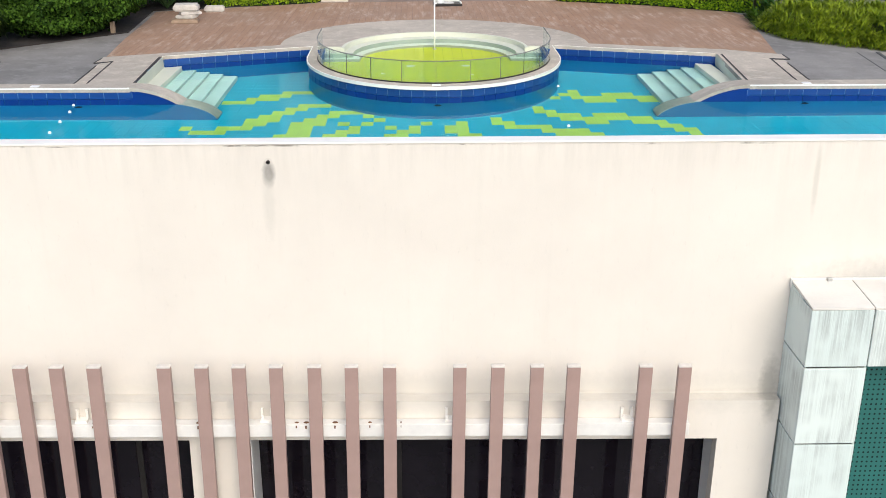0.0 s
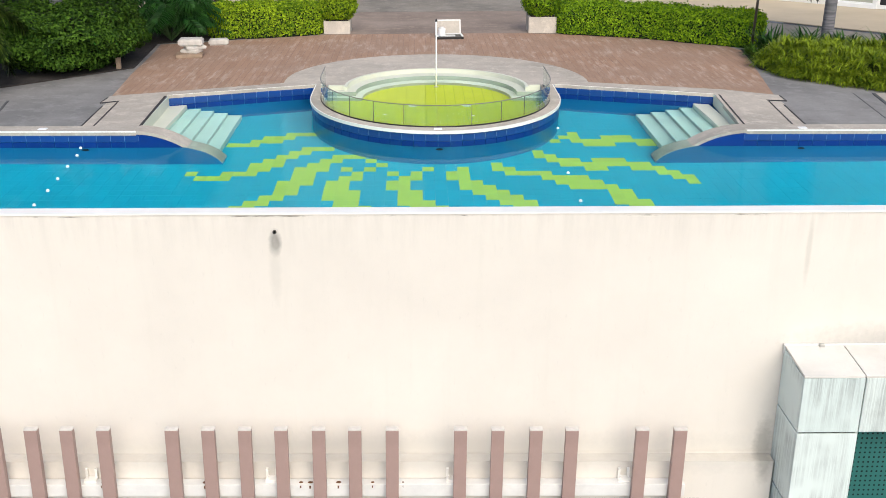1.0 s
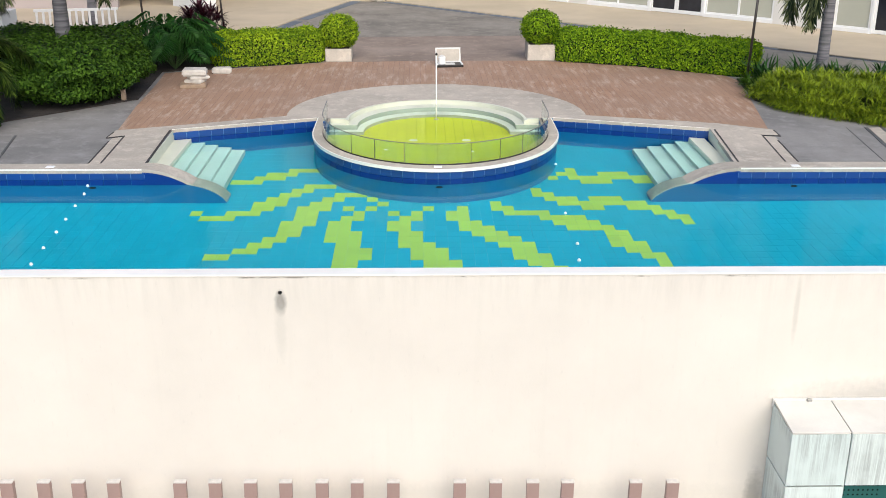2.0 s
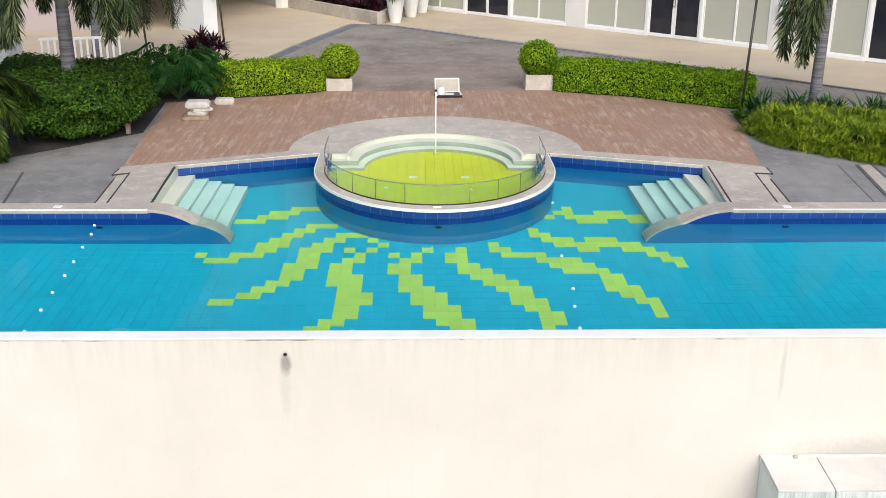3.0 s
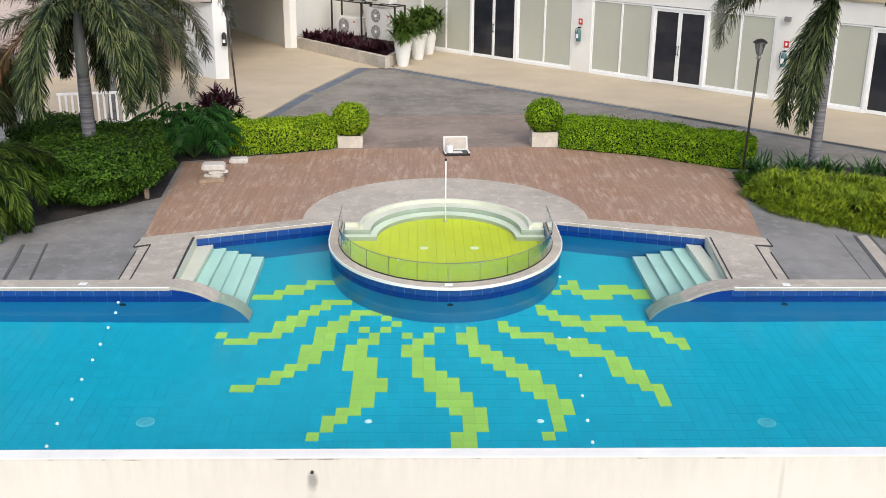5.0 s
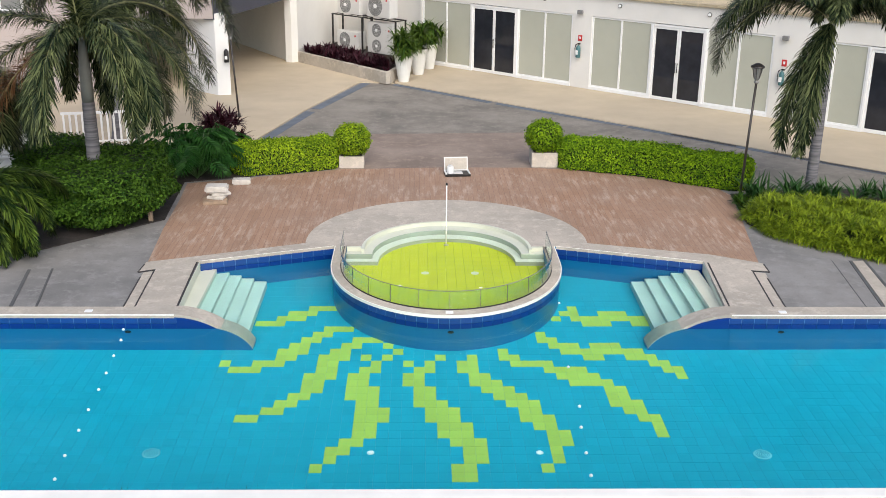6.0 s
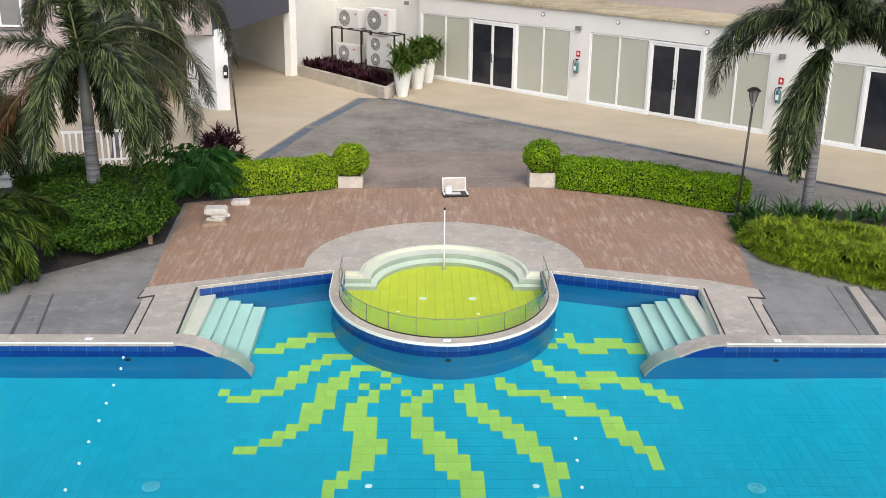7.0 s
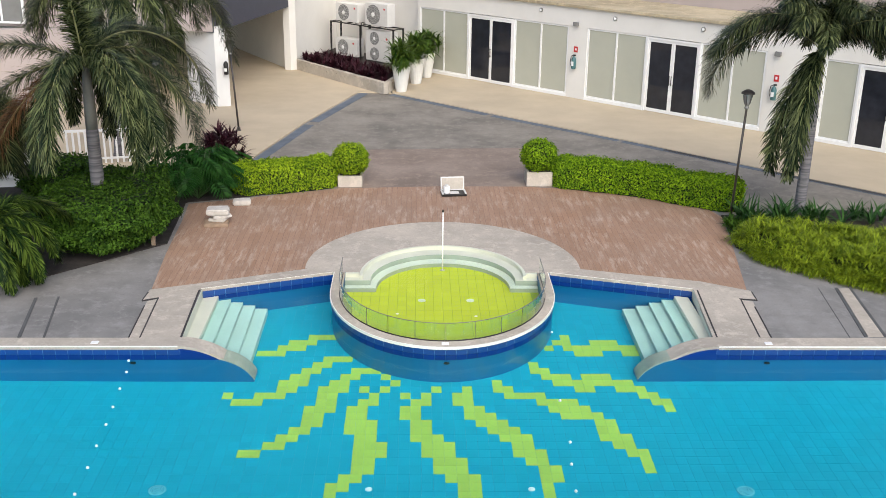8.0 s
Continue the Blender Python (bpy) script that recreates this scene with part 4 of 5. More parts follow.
tagged(pl, "long low beige concrete planter wall", "planter")
IN_FM = FM.inverted()


def on_front(pts):
    return [tuple((IN_FM @ Vector((x, y, 0)))[:2]) for x, y in pts]


PLANTED = [(-1.62, 26.03), (-1.05, 28.35), (-0.36, 30.28), (-3.70, 33.5), (-4.85, 30.25)]
part("front_wall", slab(on_front([(-1.57, 25.83), (-4.99, 30.25), (-4.88, 30.33), (-1.42, 25.95)]), 0, 0.38), [M_PLANTER, M_PLANTER], pl)
part("end_wall", slab(on_front([(-1.415, 25.96), (-0.80, 28.40), (-0.92, 28.43), (-1.53, 26.11)]), 0, 0.375), [M_PLANTER, M_PLANTER], pl)
part("soil", slab(on_front(PLANTED), 0.02, 0.26), [M_SOIL, M_SOIL], pl, "dark soil")


def cooling_unit(s0, s1, z0, z1, fans, d=-0.95):
    o = empty("cooling_unit", FM @ Matrix.Translation(((s0 + s1) / 2, d, z0)))
    tagged(o, "white outdoor cooling unit with a round fan grille", "air conditioner", "cooling units")
    w, h = s1 - s0, z1 - z0
    part("casing", box(-w / 2, w / 2, 0.0, 0.42, 0.03, h, 0.02), M_ACBODY, o)
    part("foot", box(-w / 2 + 0.08, -w / 2 + 0.16, 0.02, 0.40, 0.0, 0.029), M_METAL, o)
    part("foot", box(w / 2 - 0.16, w / 2 - 0.08, 0.02, 0.40, 0.0, 0.029), M_METAL, o)
    for k in range(fans):
        cz = h * (k + 0.5) / fans + 0.01
        r = min(0.34 * w, 0.42 * h / fans)
        cx = -w * 0.13
        gb = bmesh.new()
        for q in range(6):
            rr = r * (q + 1) / 6
            join(gb, tube([(cx + rr * math.cos(a * math.pi / 12), -0.014, cz + rr * math.sin(a * math.pi / 12)) for a in range(25)], 0.0025, 4))
        for q in range(8):
            a = q * math.pi / 8
            rod((cx - r * math.cos(a), -0.012, cz - r * math.sin(a)), (cx + r * math.cos(a), -0.012, cz + r * math.sin(a)), 0.0025, seg=4, bm=gb)
        back = part("fan_opening", lathe([(r, 0.0), (r, 0.004), (0, 0.004)], 28), M_ACGRILL, o, "grey fan opening")
        back.matrix_basis = pose(cx, -0.001, cz, 90, 0, 0)
        part("grille", gb, M_ACBODY, o, "round wire grille")
        hub = part("hub", lathe([(r * 0.22, 0.0), (r * 0.22, 0.02), (0, 0.025)], 16), M_FRAME, o, "pale fan hub")
        hub.matrix_basis = pose(cx, -0.005, cz, 90, 0, 0)
    part("badge", lathe([(0.04, 0), (0.04, 0.003), (0, 0.003)], 14), M_RED, o, "round red badge").matrix_basis = pose(w * 0.36, -0.001, h * 0.78, 90, 0, 0)
    return o


cooling_unit(-5.80, -4.62, 1.56, 2.26, 1)
cooling_unit(-4.22, -3.08, 1.56, 2.40, 1)
cooling_unit(-5.85, -4.72, 0.265, 0.95, 1)
cooling_unit(-4.22, -2.95, 0.265, 1.40, 2)
rack = empty("equipment_rack", FM)
tagged(rack, "black steel rack carrying the cooling units", "rack")
for s in (-6.0, -4.42, -2.72):
    for dd in (-1.02, -0.50):
        part("leg", box(s - 0.025, s + 0.025, dd - 0.025, dd + 0.025, 0.255, 1.52), M_METAL, rack)
for dd in (-1.02, -0.50):
    part("beam", box(-6.03, -2.69, dd - 0.025, dd + 0.025, 1.521, 1.558), M_METAL, rack)
for s in (-6.0, -5.2, -4.42, -3.6, -2.72):
    part("crossbar", box(s - 0.02, s + 0.02, -0.99, -0.53, 1.524, 1.556), M_METAL, rack)
for s, z in ((-5.0, 1.1), (-4.6, 1.15), (-4.5, 0.8)):
    part("pipe", tube([(s, -0.4, z + 0.5), (s + 0.05, -0.42, z), (s + 0.02, -0.4, z - 0.5)], 0.025), M_ACGRILL, rack, "grey insulated pipe", True)

# building over the covered passage
FA, FB = (-6.67, 23.84), (-4.97, 30.55)
wall_between("wall_fascia", FA, FB, 2.32, 3.5, 0.35, M_FASCIA, "dark slate painted beam over the passage", Matrix.Identity(4))
wall_between("wall_upper_west", (-6.9, 23.9), (-5.2, 30.6), 3.5, 9.0, 0.3, M_PINK, "pale pink upper wall over the passage", Matrix.Identity(4))
wall_between("wall_pink", (-6.7, 23.84), (-24, 26.0), 2.35, 9.0, -0.3, M_PINK, "pale pink upper wall with windows", Matrix.Identity(4))
wall_between("wall_lower_west", (-9.3, 24.3), (-24, 23.2), 0.0, 2.34, -0.3, M_PINK, "pale pink ground floor wall under the building", Matrix.Identity(4))
structure(finish("ceiling", slab([(-6.9, 24.2), (-5.2, 30.5), (-12, 40), (-24, 40), (-24, 26.3)], 2.5, 2.6), [M_WHITE, M_WHITE]), "white soffit over the covered passage", "ceiling")
structure(finish("wall_passage_end", box(-24, -7.5, 38.5, 38.8, 0, 2.5), M_WHITE), "white end wall of the passage", "wall")
structure(finish("column", slab([(-6.29, 23.93), (-6.68, 23.86), (-7.75, 24.75), (-7.4, 25.1)], 0.0, 2.5), [M_WHITE, M_WHITE]), "broad white column carrying the building", "column")
o = empty("fire_extinguisher", Matrix.Translation((-6.36, 23.83, 0)))
tagged(o, "dark extinguisher hung on the white column", "extinguisher", "extinguishers")
part("cylinder", lathe([(0.07, 1.05), (0.075, 1.07), (0.075, 1.38), (0.03, 1.45), (0, 1.46)], 14), M_METAL, o, smooth=True)
part("label", box(-0.04, 0.04, -0.082, -0.077, 1.15, 1.25), M_FRAME, o)
w = empty("window_9", Matrix.Translation((-13.3, 24.62, 2.45)) @ Matrix.Rotation(radians(-7.1), 4, "Z"))
structure(w, "white framed window in the pink wall", "window")
fb = box(-0.75, 0.75, -0.06, 0.0, 0.0, 0.06)
box(-0.75, -0.68, -0.06, 0.0, 0.06, 1.4, bm=fb), box(0.68, 0.75, -0.06, 0.0, 0.06, 1.4, bm=fb), box(-0.03, 0.03, -0.055, 0.0, 0.06, 1.4, bm=fb)
part("window_frame", fb, M_FRAME, w)
part("pane", box(-0.68, 0.68, -0.03, -0.02, 0.06, 1.4), M_LAMPGLASS, w, "pale reflecting pane")

# white railing and garden wall behind the palms
rail = empty("railing", Matrix.Translation((-8.35, 17.3, 0.03)) @ Matrix.Rotation(radians(12), 4, "Z"))
tagged(rail, "white painted picket railing behind the bush", "railing")
part("top_rail", box(-0.95, 0.95, -0.03, 0.03, 0.82, 0.88, 0.005), M_WHITE, rail)
part("bottom_rail", box(-0.95, 0.95, -0.025, 0.025, 0.10, 0.15, 0.005), M_WHITE, rail)
for k in range(13):
    part("picket", box(-0.92 + k * 0.148, -0.87 + k * 0.148, -0.02, 0.02, 0.0, 0.82), M_WHITE, rail)
gw = empty("garden_wall")
tagged(gw, "low white garden wall with a slatted vent", "wall")
part("wall_body", slab([(-9.35, 15.3), (-9.35, 16.2), (-16, 15.2), (-16, 14.2)], 0.0, 1.05), [M_WHITE, M_WHITE], gw)
for k in range(5):
    b = box(-0.35, 0.35, -0.03, 0.0, 0.25 + k * 0.10, 0.32 + k * 0.10, 0.004)
    o = part("vent_slat", b, M_FRAME, gw)
    o.matrix_basis = Matrix.Translation((-9.9, 15.2, 0)) @ Matrix.Rotation(radians(9.4), 4, "Z")


# ---- lamps ----
def street_lamp(x, y, h, lx, ly):
    o = empty("street_lamp", Matrix.Translation((x, y, 0.0)))
    tagged(o, "slim dark bronze post with a tapered lantern", "lamp", "garden lamps")
    part("base", lathe([(0.09, 0.0), (0.09, 0.02), (0.05, 0.05), (0.045, 0.12), (0, 0.12)], 14), M_LAMPPOST, o)
    part("post", rod((0, 0, 0.05), (lx, ly, h - 0.42), 0.028, 0.025, 12), M_LAMPPOST, o, smooth=True)
    head = part("lantern", lathe([(0.03, 0.0), (0.055, 0.03), (0.035, 0.07), (0.06, 0.12), (0.10, 0.33), (0.0, 0.33)], 14), M_LAMPGLASS, o, "smoky tapered lantern")
    cap = part("cap", lathe([(0.145, 0.332), (0.14, 0.36), (0.07, 0.41), (0.03, 0.42), (0, 0.42)], 14), M_LAMPPOST, o, "flared dark cap")
    cage = bmesh.new()
    for k in range(6):
        a = k * math.pi / 3
        rod((0.06 * math.cos(a), 0.06 * math.sin(a), 0.11), (0.112 * math.cos(a), 0.112 * math.sin(a), 0.335), 0.006, seg=5, bm=cage)
    cg = part("cage", cage, M_LAMPPOST, o)
    for p in (head, cap, cg):
        p.location = (lx, ly, h - 0.42)
    return o


street_lamp(6.38, 12.89, 2.92, 0.09, 0.0)
street_lamp(-5.55, 20.8, 2.60, -0.12, 0.0)
street_lamp(-6.95, 18.05, 2.60, -0.13, 0.0)

# ---- plants ----
rng = np.random.default_rng(7)


def blob(center, radii, power, seed, lump=0.10, rows=26, cols=44):
    """A lumpy rounded body: vertices, faces, and a sampler of its surface."""
    c, r = np.array(center), np.array(radii)
    off = Vector((seed * 7.3, seed * 3.1, 0))

    def surf(th, ph):
        d = np.array((math.cos(ph) * math.cos(th), math.cos(ph) * math.sin(th), math.sin(ph)))
        k = (abs(d[0]) ** power + abs(d[1]) ** power + abs(d[2]) ** power) ** (-1 / power)
        q = d * k
        s = 1 + lump * (noise.noise(Vector(q * 2.2) + off) + 0.5 * noise.noise(Vector(q * 5.0) + off))
        return c + q * r * s
    return surf


def shrub(name, surf, n, size, mat, label, category, group="", aspect=0.55, droop=0.5, zmin=0.0, inset=0.9, center=None, kind=""):
    top = empty(name)
    tagged(top, label, category, group, kind)
    rows, cols = 20, 40
    cc = np.array(center)
    v = [cc + (surf(2 * math.pi * j / cols, -math.pi / 2 + math.pi * (i + 0.001) / rows) - cc) * inset for i in range(rows + 1) for j in range(cols)]
    for q in v:
        q[2] = max(q[2], 0.01)
    f = [(i * cols + j, i * cols + (j + 1) % cols, (i + 1) * cols + (j + 1) % cols, (i + 1) * cols + j) for i in range(rows) for j in range(cols)]
    # dark core closes the crown and stands for its inner shade
    raw("shade_core", np.array(v), f, M_CORE, top, "dark core body, stands for the shade between leaves")
    pts, nrm = [], []
    while len(pts) < n:
        th, u = rng.uniform(0, 2 * math.pi), rng.uniform(-1, 1)
        ph = math.asin(u)
        p = surf(th, ph)
        if p[2] < zmin:
            continue
        d = p - cc
        d = d / np.array((abs(d).max(), abs(d).max(), abs(d).max()))
        e = 0.02
        t1 = surf(th + e, ph) - surf(th - e, ph)
        t2 = surf(th, min(ph + e, 1.57)) - surf(th, max(ph - e, -1.57))
        nn = np.cross(t1, t2)
        l = np.linalg.norm(nn)
        nn = nn / l if l > 1e-9 else d
        if nn @ (p - cc) < 0:
            nn = -nn
        pts.append(p + nn * rng.normal(-0.02, 0.035))
        nrm.append(nn)
    v, f = leaves(pts, nrm, size, aspect, 0.3, droop, rng, 0.1)
    raw("crown", v, f, mat, top)
    return top


def clipped_hedge(name, line, w, h, n, size, mat, label, group=""):
    """A hedge with rounded top along a line of ground points, grown as one thing."""
    top = empty(name)
    tagged(top, label, "hedge", group)
    for _ in range(4):
        line = [line[0]] + [lerp(a, b, f) for a, b in zip(line, line[1:]) for f in (0.25, 0.75)] + [line[-1]]
    L = [0.0]
    for a, b in zip(line, line[1:]):
        L.append(L[-1] + math.hypot(b[0] - a[0], b[1] - a[1]))

    def at(d):
        for k in range(len(line) - 1):
            if d <= L[k + 1] or k == len(line) - 2:
                f = (d - L[k]) / (L[k + 1] - L[k])
                dx, dy = line[k + 1][0] - line[k][0], line[k + 1][1] - line[k][1]
                l = math.hypot(dx, dy)
                return np.array((line[k][0] + dx * f, line[k][1] + dy * f)), np.array((-dy / l, dx / l)), np.array((dx / l, dy / l))

    def section(d, a):
        """a from 0 (front foot) over the top to 1 (back foot)"""
        p, s, tng = at(min(max(d, 0), L[-1]))
        ang = math.pi * a
        q = (abs(math.cos(ang)) ** 4 + abs(math.sin(ang)) ** 4) ** -0.25
        endf = min(1.0, (min(d, L[-1] - d) + 0.02) / (w * 0.35)) ** 0.45
        side, z = -math.cos(ang) * q * w / 2 * endf, math.sin(ang) * q * h * (0.75 + 0.25 * endf)
        k = 1 + 0.09 * noise.noise(Vector((d * 1.8, a * 3, h))) + 0.05 * noise.noise(Vector((d * 5, a * 8, w)))
        x = p + s * side * k
        nr = np.array((*(s * -math.cos(ang)), math.sin(ang)))
        return np.array((x[0], x[1], z * k)), nr, np.array((*tng, 0))
    rows, cols = 14, 40
    v = []
    for i in range(cols + 1):
        d = 0.03 + (L[-1] - 0.06) * i / cols
        c0, _, _ = at(d)
        for j in range(rows + 1):
            p, _, _ = section(d, j / rows)
            c = np.array((c0[0], c0[1], 0.0))
            v.append(c + (p - c) * 0.9)
    f = [(i * (rows + 1) + j, i * (rows + 1) + j + 1, (i + 1) * (rows + 1) + j + 1, (i + 1) * (rows + 1) + j) for i in range(cols) for j in range(rows)]
    f.append(tuple(range(rows, -1, -1)))
    f.append(tuple(cols * (rows + 1) + j for j in range(rows + 1)))
    # dark body under the leaves, stands for shade inside the hedge
    raw("shade_core", np.array(v), f, M_CORE, top, "dark core body, stands for the shade between leaves")
    pts, nrm = [], []
    for _ in range(n):
        if rng.uniform() < 0.10:
            end = rng.uniform() < 0.5
            d = 0.02 if end else L[-1] - 0.02
            p, nr, tg = section(d, rng.uniform(0.05, 0.95))
            c0, _, _ = at(d)
            c = np.array((c0[0], c0[1], 0.3))
            p = c + (p - c) * math.sqrt(rng.uniform(0, 1))
            nr = -tg if end else tg
        else:
            p, nr, tg = section(rng.uniform(0, L[-1]), rng.uniform(0.02, 0.98))
        pts.append(p + nr * rng.normal(-0.015, 0.035))
        nrm.append(nr)
    v, f = leaves(pts, nrm, size, 0.55, 0.3, 0.2, rng, 0.1)
    v[:, 2] = np.maximum(v[:, 2], 0.01)
    raw("crown", v, f, mat, top)
    return top


def straps(points, n, length, width, rise, droop, seg=4):
    """Rosettes of arching strap leaves at the given points."""
    V, F = [], []
    for p in points:
        for _ in range(n):
            az = rng.uniform(0, 2 * math.pi)
            el = rng.uniform(*rise)
            l = length * rng.uniform(0.6, 1.2)
            w = width * rng.uniform(0.7, 1.2)
            q = np.array(p, float) + rng.normal(0, 0.02, 3) * (1, 1, 0.5)
            side = np.array((-math.sin(az), math.cos(az), 0))
            base = len(V)
            for s in range(seg + 1):
                f = s / seg
                ww = w * (0.5 + 1.6 * f * (1 - f) + 0.0) * (1 - f ** 3)
                if s == seg:
                    V.append(q.copy())
                else:
                    V.append(q + side * ww / 2)
                    V.append(q - side * ww / 2)
                e = el - droop * (f + 0.5 / seg) ** 1.3
                q = q + l / seg * np.array((math.cos(az) * math.cos(e), math.sin(az) * math.cos(e), math.sin(e)))
            for s in range(seg - 1):
                a = base + 2 * s
                F.append((a, a + 2, a + 3, a + 1))
            F.append((base + 2 * seg - 2, base + 2 * seg, base + 2 * seg - 1))
    return V, F


def palm(x, y, lean, hz, shaft, fronds, label, r0=0.13, stretch=1.0, curl=0.72, plume=0.5, leaflet=0.62, per=64, dry=(), blade=None, wide=0.010, stalk=0.014):
    """Trunk, smooth crownshaft and arching feather fronds (azimuth, start slope, end slope, length)."""
    top = empty("palm_tree", Matrix.Translation((x, y, 0)))
    tagged(top, label, "palm", "palms")
    bm = bmesh.new()
    rings, seg, nr = [], 16, 46
    zt = hz - shaft
    for k in range(nr + 1):
        f = k / nr
        r = r0 * (1.15 - 0.25 * f + 0.35 * max(0, 0.08 - f) / 0.08) * (1 + (0.035 if k % 2 else 0.0))
        rings.append([bm.verts.new((lean[0] * f * zt / hz + r * math.cos(2 * math.pi * j / seg), lean[1] * f * zt / hz + r * math.sin(2 * math.pi * j / seg), f * zt)) for j in range(seg)])
    for a, b in zip(rings, rings[1:]):
        for j in range(seg):
            bm.faces.new((a[j], a[(j + 1) % seg], b[(j + 1) % seg], b[j]))
    bm.faces.new(list(reversed(rings[0]))), bm.faces.new(rings[-1])
    part("trunk", bm, M_BARK, top, "ringed grey trunk", True)
    c = np.array((lean[0], lean[1], hz))
    b0 = np.array((lean[0] * zt / hz, lean[1] * zt / hz, zt - 0.01))
    pts = [(0.95, 0), (1.0, 0.15), (0.9, 0.5), (0.6, 0.85), (0.35, 1.0), (0.0, 1.02)]
    sb = lathe([(r0 * 0.92 * a, shaft * b) for a, b in pts], 16)
    bmesh.ops.transform(sb, matrix=Matrix.Translation(b0) @ (Vector(c - b0).to_track_quat("Z", "Y").to_matrix().to_4x4()), verts=sb.verts[:])
    part("crownshaft", sb, M_SHAFT, top, "smooth grey-green crownshaft", True)
    for fi, (az, e0, e1, l) in enumerate(fronds):
        l = l * stretch
        az, e0, e1 = radians(az), radians(e0), radians(e1)
        q = c + np.array((math.cos(az), math.sin(az), 0)) * 0.05 - np.array((0, 0, rng.uniform(0, 0.15)))
        line, n = [q.copy()], per
        dirs = []
        twist = rng.normal(0, 0.12)
        for k in range(n):
            f = k / n
            e = e0 + (e1 - e0) * f ** curl
            a = az + twist * f
            dvec = np.array((math.cos(a) * math.cos(e), math.sin(a) * math.cos(e), math.sin(e)))
            dirs.append(dvec)
            q = q + dvec * l / n
            line.append(q.copy())
        rad = [(p[0], p[1], p[2]) for p in line[:int(n * 0.8):3]]
        V, F = [], []
        for k in range(4, n):
            f = k / n
            ll = leaflet * (math.sin(math.pi * (0.12 + 0.80 * f)) ** 0.7)
            dv = dirs[k]
            side = np.cross(dv, (0, 0, 1.0))
            side /= max(np.linalg.norm(side), 1e-6)
            up = np.cross(side, dv)
            for sgn in (-1, 1):
                for extra in range(5):
                    phi = rng.normal(0.3, plume * 1.6)
                    d0 = (side * sgn * math.cos(phi) + up * math.sin(phi)) * rng.uniform(0.4, 0.85) + dv * rng.uniform(0.5, 0.95)
                    d0 /= np.linalg.norm(d0)
                    l1 = ll * rng.uniform(0.75, 1.15)
                    p0 = line[k] + dv * (rng.uniform(0, 1) * l / n)
                    d1 = d0 + np.array((0, 0, -0.30 - 0.45 * rng.uniform()))
                    d1 /= np.linalg.norm(d1)
                    d2 = d1 + np.array((0, 0, -0.45))
                    d2 /= np.linalg.norm(d2)
                    wv = np.cross(d0, up)
                    wv = wv / max(np.linalg.norm(wv), 1e-6) * wide
                    p1 = p0 + d0 * l1 * 0.4
                    p2 = p1 + d1 * l1 * 0.35
                    p3 = p2 + d2 * l1 * 0.3
                    b = len(V)
                    V += [p0 + wv * 0.6, p0 - wv * 0.6, p1 + wv, p1 - wv, p2 + wv * 0.8, p2 - wv * 0.8, p3]
                    F += [(b, b + 2, b + 3, b + 1), (b + 2, b + 4, b + 5, b + 3), (b + 4, b + 6, b + 5)]
        fr = raw("frond", np.array(V), F, M_PALMDRY if fi in dry else (blade or M_PALM), top, "dry brown frond" if fi in dry else "")
        part("rachis", tube(rad, stalk, 6), M_RACHIS, fr, "pale green stalk", True)
    return top


palm(-6.90, 11.8, (0.0, 0.0), 3.62, 1.35, [(-94, 54, -92, 3.3), (-46, 48, -90, 3.2), (-8, 46, -90, 3.1), (20, 55, -92, 3.2), (38, 68, -86, 3.7), (62, 78, -60, 3.2), (183, 42, -25, 2.8), (200, 16, -60, 2.7), (212, 0, -76, 2.9), (-95, 84, 55, 1.5), (-24, 14, -92, 2.1), (100, 74, -30, 2.6), (-108, 22, -92, 2.7), (-34, 30, -92, 2.5), (80, 60, -70, 2.6), (2, 26, -92, 2.4), (120, 20, -90, 2.3), (60, 20, -90, 2.3), (-55, 42, -92, 3.1), (150, 12, -90, 2.6), (92, 10, -92, 2.5), (30, 8, -92, 2.3)],
     "tall feather palm with drooping fronds rising from the bush", leaflet=0.50, curl=0.66, per=74, dry=(8,), wide=0.010, stalk=0.021)
palm(-8.2, 17.95, (0.15, 0.1), 4.5, 1.0, [(-90, 45, -88, 2.0), (-45, 50, -88, 2.2), (0, 52, -85, 2.4), (18, 60, -85, 2.6), (60, 50, -75, 2.4), (110, 55, -70, 2.4), (16, 50, -88, 3.3), (9, 42, -88, 3.5), (26, 58, -85, 3.3), (160, 50, -70, 2.4), (-140, 45, -75, 2.2), (-20, 70, -60, 2.3), (-65, 25, -85, 1.7), (-15, 30, -88, 2.1), (180, 30, -85, 2.2)],
     "feather palm standing behind the picket railing", r0=0.10, stretch=1.2, curl=0.7, wide=0.013)
palm(7.94, 13.07, (0.03, 0.0), 3.85, 0.85, [(182, 52, -88, 2.7), (200, 66, -60, 2.7), (232, -30, -92, 2.6), (240, -20, -92, 2.4), (222, -26, -92, 2.5), (176, 60, -86, 2.7), (-100, 76, 20, 2.0), (-66, 62, -30, 2.4), (-38, 66, -20, 2.5), (-130, 72, -10, 2.2), (-10, 60, -50, 2.7), (150, 74, 10, 2.2), (250, 62, -40, 1.9), (-90, 78, -10, 1.8), (-52, 56, -60, 2.5), (-30, 45, -75, 2.6), (0, 50, -70, 2.7), (35, 55, -65, 2.6), (75, 60, -65, 2.5), (120, 60, -70, 2.5), (155, 60, -70, 2.5), (-15, 75, -35, 2.4), (-120, 80, -35, 2.2), (5, 34, -70, 2.5), (20, 48, -50, 2.6)],
     "feather palm with a grey trunk beside the grassy bed", r0=0.105, stretch=1.16, curl=0.85, plume=0.8, leaflet=0.50, wide=0.011)
